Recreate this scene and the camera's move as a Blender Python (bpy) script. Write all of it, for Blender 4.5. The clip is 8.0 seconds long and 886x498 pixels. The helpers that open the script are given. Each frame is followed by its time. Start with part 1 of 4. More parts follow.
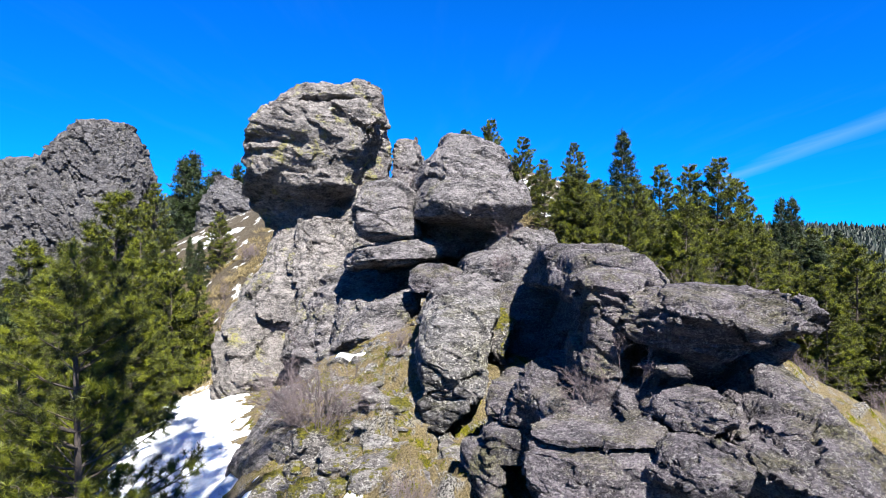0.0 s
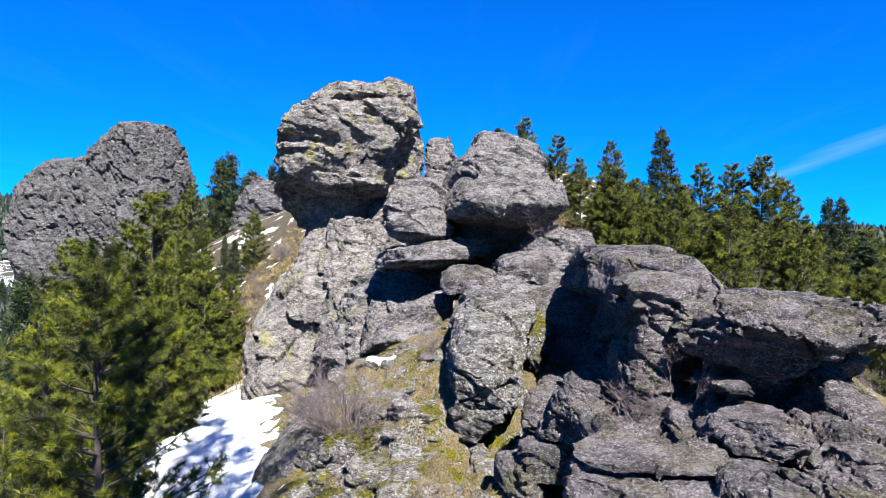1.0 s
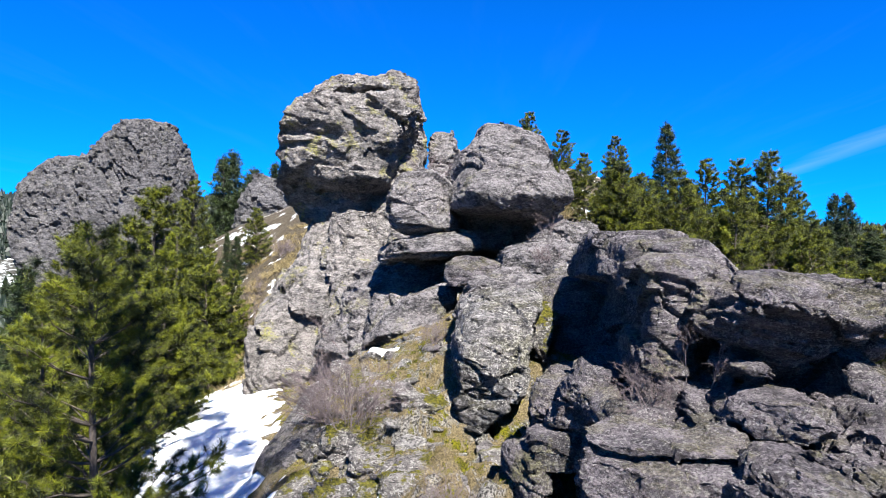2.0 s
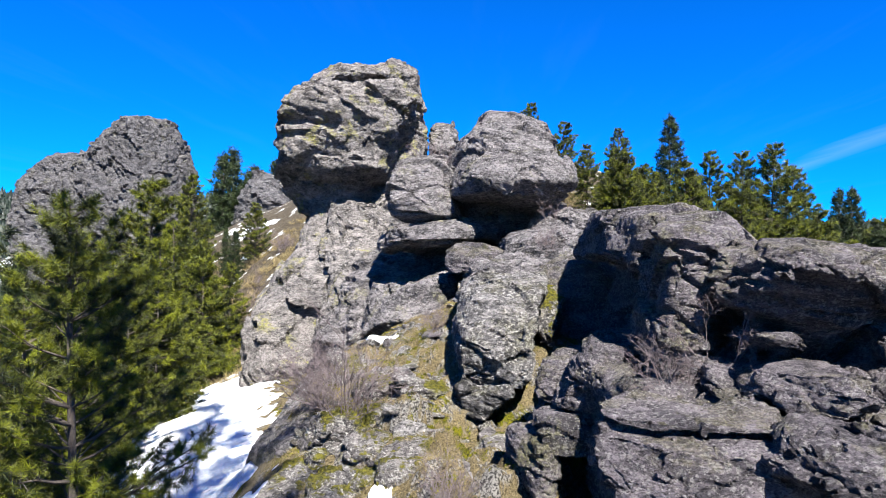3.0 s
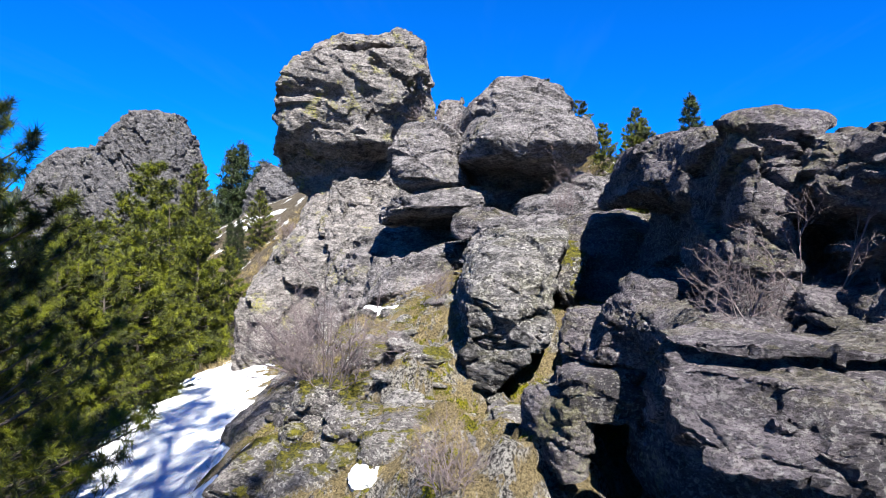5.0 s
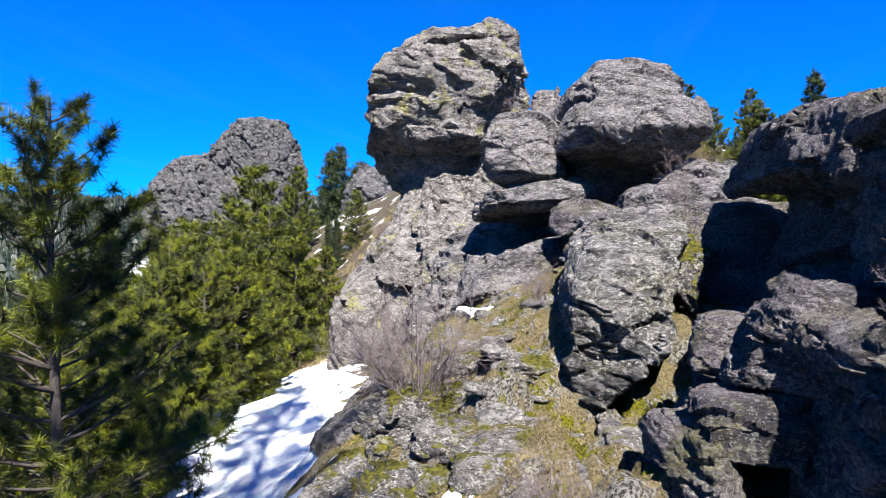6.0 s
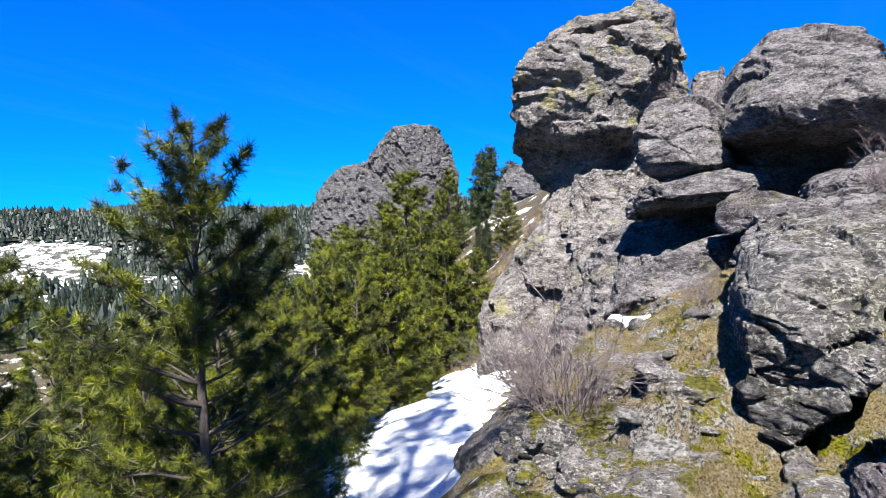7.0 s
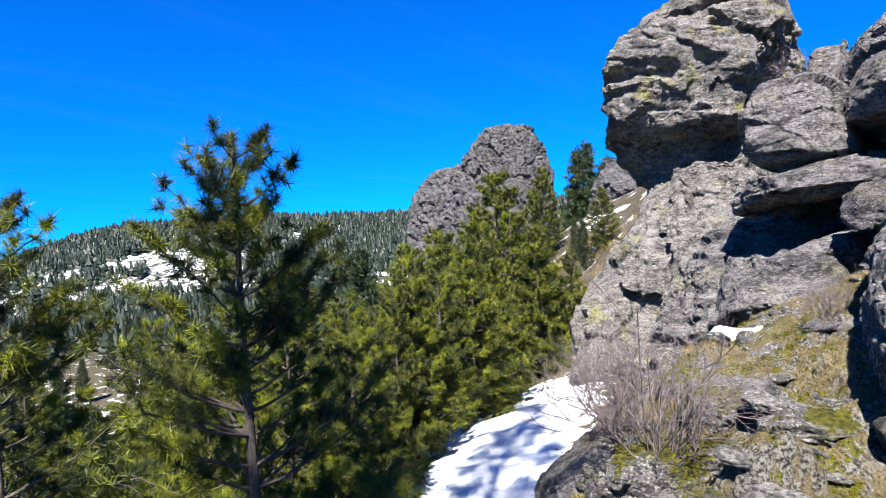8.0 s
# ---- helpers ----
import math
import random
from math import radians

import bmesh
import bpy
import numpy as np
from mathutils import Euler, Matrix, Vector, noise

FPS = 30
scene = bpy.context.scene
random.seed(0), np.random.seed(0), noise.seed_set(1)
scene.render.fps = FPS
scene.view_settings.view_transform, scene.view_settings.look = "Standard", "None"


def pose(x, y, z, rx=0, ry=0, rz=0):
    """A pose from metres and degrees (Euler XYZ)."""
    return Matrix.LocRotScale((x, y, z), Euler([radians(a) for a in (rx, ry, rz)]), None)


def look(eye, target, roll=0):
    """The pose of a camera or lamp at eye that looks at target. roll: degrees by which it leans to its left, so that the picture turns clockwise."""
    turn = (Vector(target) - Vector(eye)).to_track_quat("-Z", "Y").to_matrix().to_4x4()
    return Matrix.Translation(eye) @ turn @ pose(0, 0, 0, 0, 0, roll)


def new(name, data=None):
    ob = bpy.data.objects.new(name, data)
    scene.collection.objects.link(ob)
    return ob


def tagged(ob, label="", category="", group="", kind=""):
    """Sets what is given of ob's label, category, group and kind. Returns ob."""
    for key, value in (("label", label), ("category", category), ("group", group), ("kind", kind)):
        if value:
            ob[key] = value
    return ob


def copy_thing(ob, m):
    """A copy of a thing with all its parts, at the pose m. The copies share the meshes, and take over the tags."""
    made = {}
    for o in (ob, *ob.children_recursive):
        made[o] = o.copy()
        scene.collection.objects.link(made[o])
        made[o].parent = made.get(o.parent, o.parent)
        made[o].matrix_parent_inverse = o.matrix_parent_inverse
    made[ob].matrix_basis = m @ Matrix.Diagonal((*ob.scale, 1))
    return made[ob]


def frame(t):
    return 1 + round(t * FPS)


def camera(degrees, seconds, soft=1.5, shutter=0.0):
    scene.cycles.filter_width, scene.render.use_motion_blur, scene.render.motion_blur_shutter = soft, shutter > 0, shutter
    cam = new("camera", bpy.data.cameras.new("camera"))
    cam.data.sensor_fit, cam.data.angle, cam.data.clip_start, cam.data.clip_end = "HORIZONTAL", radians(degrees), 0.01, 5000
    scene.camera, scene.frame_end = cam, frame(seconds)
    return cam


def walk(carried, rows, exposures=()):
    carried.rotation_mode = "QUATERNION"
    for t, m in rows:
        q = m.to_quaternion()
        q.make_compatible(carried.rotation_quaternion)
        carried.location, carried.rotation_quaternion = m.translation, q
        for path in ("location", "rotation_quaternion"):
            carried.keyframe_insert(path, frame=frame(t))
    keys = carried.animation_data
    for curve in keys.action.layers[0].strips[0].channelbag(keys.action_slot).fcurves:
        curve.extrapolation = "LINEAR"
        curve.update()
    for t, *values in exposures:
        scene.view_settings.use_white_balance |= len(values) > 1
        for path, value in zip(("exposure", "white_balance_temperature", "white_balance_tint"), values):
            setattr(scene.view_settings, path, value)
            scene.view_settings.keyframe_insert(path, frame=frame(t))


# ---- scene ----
cam = camera(72.0, 8.0, soft=0.45)
# seconds, eye (metres), Euler degrees
PATH = [
    (0.0, 0.000, 0.000, 12.000, 90.12, -0.27, 0.00),
    (0.5, -0.009, 0.343, 12.035, 90.16, -0.56, 2.12),
    (1.0, -0.013, 0.565, 12.014, 90.13, -0.52, 3.06),
    (1.5, -0.039, 0.673, 11.916, 90.10, -0.56, 3.24),
    (3.0, -0.097, 1.347, 11.407, 89.94, -0.54, 3.36),
    (3.5, -0.041, 1.664, 11.180, 89.93, -0.56, 3.37),
    (4.0, -0.009, 2.048, 10.896, 89.88, -0.59, 3.34),
    (5.5, -0.121, 3.557, 10.483, 89.74, -0.36, 6.90),
    (6.0, -0.190, 3.948, 10.525, 89.55, 0.21, 13.25),
    (6.5, -0.211, 4.237, 10.568, 89.57, 0.88, 20.39),
    (7.0, -0.214, 4.576, 10.645, 89.69, 1.76, 27.53),
    (7.5, -0.210, 5.006, 10.683, 89.90, 2.08, 33.19),
    (8.0, -0.257, 5.404, 10.750, 90.18, 3.14, 36.66),
]
walk(cam, [(t, pose(x, y, z, rx, ry, rz)) for t, x, y, z, rx, ry, rz in PATH])

# ---- light: a high clear-day sun behind the viewer's right shoulder, deep blue sky ----
SUN_TO = Vector((0.26, -0.585, 0.765)).normalized()
SUN_EL = math.asin(SUN_TO.z)
SUN_AZ = math.atan2(SUN_TO.x, SUN_TO.y)
scene.view_settings.exposure = 2.25
world = bpy.data.worlds.new("sky")
scene.world = world
world.use_nodes = True
wt = world.node_tree
wt.nodes.clear()
w_out = wt.nodes.new("ShaderNodeOutputWorld")
w_bg = wt.nodes.new("ShaderNodeBackground")
w_sky = wt.nodes.new("ShaderNodeTexSky")
w_sky.sky_type = "NISHITA"
w_sky.sun_disc = False
w_sky.sun_elevation = SUN_EL
w_sky.sun_rotation = SUN_AZ
w_sky.altitude = 1500
w_sky.ozone_density = 6.0
w_sky.dust_density = 0.2
w_bg.inputs["Strength"].default_value = 0.0366
w_mul = wt.nodes.new("ShaderNodeMix")
w_mul.data_type, w_mul.blend_type = "RGBA", "MULTIPLY"
w_mul.inputs[0].default_value = 1.0
w_mul.inputs[7].default_value = (0.008, 0.60, 1.45, 1)
wt.links.new(w_sky.outputs[0], w_mul.inputs[6])
# thin cirrus, stretched along the wind
w_dir = wt.nodes.new("ShaderNodeTexCoord")
w_sep = wt.nodes.new("ShaderNodeSeparateXYZ")
wt.links.new(w_dir.outputs["Generated"], w_sep.inputs[0])


def w_math(op, a, b=0.0, clamp=False):
    n = wt.nodes.new("ShaderNodeMath")
    n.operation, n.use_clamp = op, clamp
    for i, v in enumerate((a, b)):
        if isinstance(v, (int, float)):
            n.inputs[i].default_value = v
        else:
            wt.links.new(v, n.inputs[i])
    return n.outputs[0]


# the sky dome as a flat cloud layer seen from below
w_up = w_math("MAXIMUM", w_sep.outputs["Z"], 0.03)
w_cmb = wt.nodes.new("ShaderNodeCombineXYZ")
wt.links.new(w_math("DIVIDE", w_sep.outputs["X"], w_up), w_cmb.inputs[0])
wt.links.new(w_math("DIVIDE", w_sep.outputs["Y"], w_up), w_cmb.inputs[1])
# one long thin streak, drawn out by the wind, and a faint veil
w_noise = wt.nodes.new("ShaderNodeTexNoise")
w_noise.inputs["Scale"].default_value = 1.3
w_noise.inputs["Detail"].default_value = 8
w_noise.inputs["Roughness"].default_value = 0.6
w_map = wt.nodes.new("ShaderNodeMapping")
w_map.inputs["Rotation"].default_value = (0, 0, radians(-9))
w_map.inputs["Scale"].default_value = (1.6, 0.22, 1)
wt.links.new(w_cmb.outputs[0], w_map.inputs["Vector"])
wt.links.new(w_map.outputs[0], w_noise.inputs["Vector"])
w_x, w_y = w_math("DIVIDE", w_sep.outputs["X"], w_up), w_math("DIVIDE", w_sep.outputs["Y"], w_up)
w_off = w_math("SUBTRACT", w_math("SUBTRACT", w_math("MULTIPLY", w_x, 0.987), w_math("MULTIPLY", w_y, 0.16)), 2.52)
w_wob = w_math("ADD", w_off, w_math("MULTIPLY", w_math("SUBTRACT", w_noise.outputs["Fac"], 0.5), 0.35))
w_line = w_math("SUBTRACT", 1.0, w_math("DIVIDE", w_math("ABSOLUTE", w_wob), 0.26), True)
w_front = w_math("MULTIPLY", w_math("SUBTRACT", w_y, 1.5), 0.5, True)
w_streak = w_math("MULTIPLY", w_math("MULTIPLY", w_line, w_front), w_math("MULTIPLY", w_noise.outputs["Fac"], 0.9))
w_veil = w_math("MULTIPLY", w_math("SUBTRACT", w_noise.outputs["Fac"], 0.52), 0.15, True)
w_cl = w_math("ADD", w_streak, w_veil, True)
w_mix = wt.nodes.new("ShaderNodeMix")
w_mix.data_type = "RGBA"
w_mix.inputs[7].default_value = (1.8, 3.7, 6.2, 1)
wt.links.new(w_math("MULTIPLY", w_cl, 0.75), w_mix.inputs[0])
wt.links.new(w_mul.outputs[2], w_mix.inputs[6])
wt.links.new(w_mix.outputs[2], w_bg.inputs["Color"])
wt.links.new(w_bg.outputs[0], w_out.inputs["Surface"])
sun = new("sun", bpy.data.lights.new("sun", "SUN"))
sun.data.energy = 5.0
sun.data.angle = radians(0.55)
sun.data.color = (0.98, 0.965, 0.915)
sun.matrix_world = look(SUN_TO * 60, (0, 0, 0))

# ---- numeric noise for shapes ----
def _hash(ix, iy, iz, seed):
    h = (ix.astype(np.int64) * 374761393 + iy.astype(np.int64) * 668265263 + iz.astype(np.int64) * 2147483647 + seed * 1274126177) & 0xFFFFFFFF
    h = ((h ^ (h >> 13)) * 1274126177) & 0xFFFFFFFF
    h = ((h ^ (h >> 15)) * 2246822519) & 0xFFFFFFFF
    return ((h ^ (h >> 16)) & 0xFFFFFF) / float(0xFFFFFF)


def vnoise(p, seed=0):
    """Smooth value noise, -1 to 1, for rows of places."""
    i = np.floor(p)
    f = p - i
    f = f * f * f * (f * (f * 6 - 15) + 10)
    i = i.astype(np.int64)
    out = 0
    for dx in (0, 1):
        wx = f[:, 0] if dx else 1 - f[:, 0]
        for dy in (0, 1):
            wy = f[:, 1] if dy else 1 - f[:, 1]
            for dz in (0, 1):
                wz = f[:, 2] if dz else 1 - f[:, 2]
                out = out + wx * wy * wz * _hash(i[:, 0] + dx, i[:, 1] + dy, i[:, 2] + dz, seed)
    return out * 2 - 1


def fbm(p, octaves=4, seed=0, gain=0.5, ridged=False):
    out, a, s = 0, 1.0, 0.0
    for o in range(octaves):
        n = vnoise(p * (2.03 ** o) + 17.3 * o, seed + o)
        if ridged:
            n = 1 - 2 * np.abs(n)
        out = out + a * n
        s += a
        a *= gain
    return out / s


def cells(p, seed=0, jitter=0.9):
    """Cell noise: distance to the nearest border, and a random value and tilt for the cell."""
    i = np.floor(p).astype(np.int64)
    d1 = np.full(len(p), 9.0)
    d2 = np.full(len(p), 9.0)
    rnd = np.zeros(len(p))
    off = np.zeros((len(p), 3))
    for dx in (-1, 0, 1):
        for dy in (-1, 0, 1):
            for dz in (-1, 0, 1):
                c = i + np.array((dx, dy, dz))
                q = np.stack([c[:, k] + 0.5 + jitter * (_hash(c[:, 0], c[:, 1], c[:, 2], seed + 11 * k) - 0.5) for k in range(3)], 1)
                v = p - q
                d = (v * v).sum(1)
                near = d < d1
                d2 = np.where(near, d1, np.minimum(d2, d))
                d1 = np.where(near, d, d1)
                off = np.where(near[:, None], v, off)
                rnd = np.where(near, _hash(c[:, 0], c[:, 1], c[:, 2], seed + 77), rnd)
    return np.sqrt(d2) - np.sqrt(d1), rnd, off


def smooth(a, b, x):
    t = np.clip((x - a) / (b - a), 0, 1)
    return t * t * (3 - 2 * t)


# ---- objects ----
def mesh_from(name, verts, faces, material, shade=True):
    me = bpy.data.meshes.new(name)
    verts = np.asarray(verts, dtype=np.float32)
    faces = np.asarray(faces, dtype=np.int32)
    n = faces.shape[1]
    me.vertices.add(len(verts))
    me.vertices.foreach_set("co", verts.ravel())
    me.loops.add(faces.size)
    me.loops.foreach_set("vertex_index", faces.ravel())
    me.polygons.add(len(faces))
    me.polygons.foreach_set("loop_start", np.arange(0, faces.size, n, dtype=np.int32))
    me.polygons.foreach_set("use_smooth", np.full(len(faces), shade))
    me.update(calc_edges=True)
    me.materials.append(material)
    return me


def thing(name, mesh, label, category, group="", kind=""):
    return tagged(new(name, mesh), label, category, group, kind)


def part(name, mesh, parent, label=""):
    ob = new(name, mesh)
    ob.parent = parent
    return tagged(ob, label)


# ---- materials ----
def nodes_of(name):
    m = bpy.data.materials.new(name)
    m.use_nodes = True
    nt = m.node_tree
    bsdf = nt.nodes["Principled BSDF"]
    return m, nt, bsdf


def tex_noise(nt, scale, detail=6, rough=0.6, vec=None, dist=0.0):
    n = nt.nodes.new("ShaderNodeTexNoise")
    n.inputs["Scale"].default_value = scale
    n.inputs["Detail"].default_value = detail
    n.inputs["Roughness"].default_value = rough
    n.inputs["Distortion"].default_value = dist
    if vec:
        nt.links.new(vec, n.inputs["Vector"])
    return n.outputs["Fac"]


def ramp(nt, fac, stops, mode="LINEAR"):
    r = nt.nodes.new("ShaderNodeValToRGB")
    r.color_ramp.interpolation = mode
    el = r.color_ramp.elements
    while len(el) < len(stops):
        el.new(0.5)
    for e, (p, c) in zip(el, stops):
        e.position = p
        e.color = (*c, 1) if len(c) == 3 else (c[0], c[0], c[0], 1)
    nt.links.new(fac, r.inputs["Fac"])
    return r.outputs["Color"]


def mix(nt, fac, a, b, blend="MIX"):
    m = nt.nodes.new("ShaderNodeMix")
    m.data_type = "RGBA"
    m.blend_type = blend
    for key, v in (("Factor", fac), ("A", a), ("B", b)):
        sock = [s for s in m.inputs if s.name == key and s.type == ("VALUE" if key == "Factor" else "RGBA")][0]
        if isinstance(v, (int, float)):
            sock.default_value = v
        elif isinstance(v, tuple):
            sock.default_value = (*v, 1)
        else:
            nt.links.new(v, sock)
    return [o for o in m.outputs if o.type == "RGBA"][0]


def maths(nt, op, a, b=0.0, clamp=False):
    m = nt.nodes.new("ShaderNodeMath")
    m.operation = op
    m.use_clamp = clamp
    for i, v in enumerate((a, b)):
        if isinstance(v, (int, float)):
            m.inputs[i].default_value = v
        else:
            nt.links.new(v, m.inputs[i])
    return m.outputs[0]


def bumps(nt, bsdf, layers):
    """Relief: rows of (height socket, metres)."""
    last = None
    for h, dist in layers:
        b = nt.nodes.new("ShaderNodeBump")
        b.inputs["Distance"].default_value = dist
        b.inputs["Strength"].default_value = 1.0
        nt.links.new(h, b.inputs["Height"])
        if last:
            nt.links.new(last, b.inputs["Normal"])
        last = b.outputs["Normal"]
    nt.links.new(last, bsdf.inputs["Normal"])


def where(nt):
    return nt.nodes.new("ShaderNodeNewGeometry").outputs["Position"]


def stretch(nt, vec, scale, rot=(0, 0, 0)):
    m = nt.nodes.new("ShaderNodeMapping")
    m.inputs["Scale"].default_value = scale
    m.inputs["Rotation"].default_value = [radians(a) for a in rot]
    nt.links.new(vec, m.inputs["Vector"])
    return m.outputs[0]


def up_facing(nt):
    g = nt.nodes.new("ShaderNodeNewGeometry")
    s = nt.nodes.new("ShaderNodeSeparateXYZ")
    nt.links.new(g.outputs["Normal"], s.inputs[0])
    return s.outputs["Z"]


def rock_material(name, dark, mid, light, lichen=0.5, moss=0.0, scale=1.0, yellow=0.5, speck=14.0):
    m, nt, b = nodes_of(name)
    p = where(nt)
    tilt = stretch(nt, p, (1, 1, 1.9), (12, 18, 0))
    large = tex_noise(nt, 0.45 * scale, 6, 0.65, p)
    grain = tex_noise(nt, 0.8 * speck, 8, 0.75, tilt)
    patch = tex_noise(nt, 2.2 * scale, 9, 0.72, tilt, 0.3)
    base = ramp(nt, maths(nt, "ADD", maths(nt, "MULTIPLY", grain, 0.38), maths(nt, "MULTIPLY", patch, 0.62)), [(0.425, dark), (0.49, mid), (0.555, light)])
    base = mix(nt, ramp(nt, large, [(0.42, (0.0,)), (0.6, (1.0,))]), base, mix(nt, 0.4, base, light))
    # broad dark weathering stains, drawn out downwards
    st = ramp(nt, tex_noise(nt, 1.3 * scale, 7, 0.7, stretch(nt, p, (1, 1, 0.45)), 0.4), [(0.5, (0.0,)), (0.62, (1.0,))])
    base = mix(nt, maths(nt, "MULTIPLY", st, 0.6), base, mix(nt, 0.75, base, (0.04, 0.038, 0.042)))
    # pale crust lichen in small sharp spots, black lichen between
    spots = tex_noise(nt, speck, 5, 0.68, p, 0.3)
    where_l = tex_noise(nt, 0.9 * scale, 5, 0.7, p)
    k = maths(nt, "MULTIPLY", ramp(nt, spots, [(0.54, (0.0,)), (0.56, (1.0,))]), ramp(nt, where_l, [(0.34, (0.0,)), (0.5, (1.0,))]))
    base = mix(nt, maths(nt, "MULTIPLY", k, lichen), base, (0.50, 0.48, 0.44))
    dk = ramp(nt, tex_noise(nt, 1.5 * speck, 6, 0.7, tilt), [(0.42, (1.0,)), (0.47, (0.0,))])
    base = mix(nt, maths(nt, "MULTIPLY", dk, 0.7), base, (0.022, 0.020, 0.022))
    # open joints and bedding seams: near-black lines paint in the shade of the cracks
    bed = tex_noise(nt, 1.7 * scale, 7, 0.62, stretch(nt, p, (0.55, 0.55, 3.4), (14, 16, 0)), 0.6)
    seam = ramp(nt, maths(nt, "ABSOLUTE", maths(nt, "SUBTRACT", bed, 0.5)), [(0.0, (1.0,)), (0.012, (0.0,))])
    some = ramp(nt, tex_noise(nt, 1.1 * scale, 3, 0.5, p), [(0.45, (0.0,)), (0.55, (1.0,))])
    seam = maths(nt, "MULTIPLY", seam, some)
    base = mix(nt, maths(nt, "MULTIPLY", seam, 0.85), base, (0.014, 0.013, 0.014))
    yl = maths(nt, "MULTIPLY", ramp(nt, tex_noise(nt, 0.8 * scale, 5, 0.7, p, 0.4), [(0.56, (0.0,)), (0.64, (1.0,))]), ramp(nt, spots, [(0.42, (0.0,)), (0.52, (1.0,))]))
    base = mix(nt, maths(nt, "MULTIPLY", yl, yellow), base, (0.33, 0.31, 0.10))
    if moss:
        up = ramp(nt, up_facing(nt), [(0.15, (0.0,)), (0.5, (1.0,))])
        mk = maths(nt, "MULTIPLY", up, ramp(nt, tex_noise(nt, 1.6, 6, 0.7, p), [(0.5, (0.0,)), (0.54, (1.0,))]))
        base = mix(nt, maths(nt, "MULTIPLY", mk, moss), base, ramp(nt, grain, [(0.38, (0.012, 0.016, 0.002)), (0.6, (0.19, 0.17, 0.012))]))
    base = mix(nt, 1.0, base, (0.765, 0.755, 0.765), "MULTIPLY")
    nt.links.new(base, b.inputs["Base Color"])
    b.inputs["Roughness"].default_value = 0.9
    b.inputs["Specular IOR Level"].default_value = 0.25
    chip = nt.nodes.new("ShaderNodeTexVoronoi")
    chip.inputs["Scale"].default_value = 0.5 * speck
    nt.links.new(tilt, chip.inputs["Vector"])
    bumps(nt, b, [(tex_noise(nt, 3.0 * scale, 9, 0.7, tilt), 0.24 / scale), (bed, 0.30 / scale), (maths(nt, "SUBTRACT", 1.0, seam), 0.05 / scale), (chip.outputs["Distance"], 0.55 / speck), (grain, 1.5 / speck)])
    return m


M_ROCK = rock_material("grey_rock", (0.024, 0.022, 0.022), (0.156, 0.142, 0.143), (0.320, 0.290, 0.288), 0.4, 0, 1.0, 0.3, 11)
M_HEAD = rock_material("pale_rock", (0.027, 0.024, 0.021), (0.180, 0.163, 0.153), (0.375, 0.338, 0.312), 0.4, 0, 1.0, 0.95, 12)
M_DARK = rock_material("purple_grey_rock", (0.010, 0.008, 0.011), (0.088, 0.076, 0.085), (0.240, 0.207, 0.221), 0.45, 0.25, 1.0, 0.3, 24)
M_LICHEN = rock_material("lichened_rock", (0.014, 0.013, 0.013), (0.128, 0.122, 0.118), (0.345, 0.320, 0.310), 1.0, 0.2, 1.0, 0.12, 14)
M_MOSSY = rock_material("mossy_rock", (0.016, 0.014, 0.015), (0.128, 0.114, 0.112), (0.310, 0.282, 0.263), 0.9, 1.0, 1.0, 0.5, 19)
M_FAR = rock_material("distant_rock", (0.018, 0.018, 0.021), (0.091, 0.088, 0.092), (0.188, 0.176, 0.180), 0.35, 0, 0.35, 0.15, 4)


def snow_material():
    m, nt, b = nodes_of("old_snow")
    p = where(nt)
    c = ramp(nt, tex_noise(nt, 6, 6, 0.65, p), [(0.3, (0.50, 0.51, 0.54)), (0.6, (0.66, 0.67, 0.69))])
    dirt = ramp(nt, tex_noise(nt, 26, 5, 0.7, p), [(0.66, (0.0,)), (0.74, (1.0,))])
    nt.links.new(mix(nt, maths(nt, "MULTIPLY", dirt, 0.5), c, (0.28, 0.22, 0.16)), b.inputs["Base Color"])
    b.inputs["Roughness"].default_value = 0.75
    b.inputs["Subsurface Weight"].default_value = 0.0
    bumps(nt, b, [(tex_noise(nt, 3.5, 5, 0.6, p), 0.12), (tex_noise(nt, 30, 4, 0.6, p), 0.015)])
    return m


M_SNOW = snow_material()


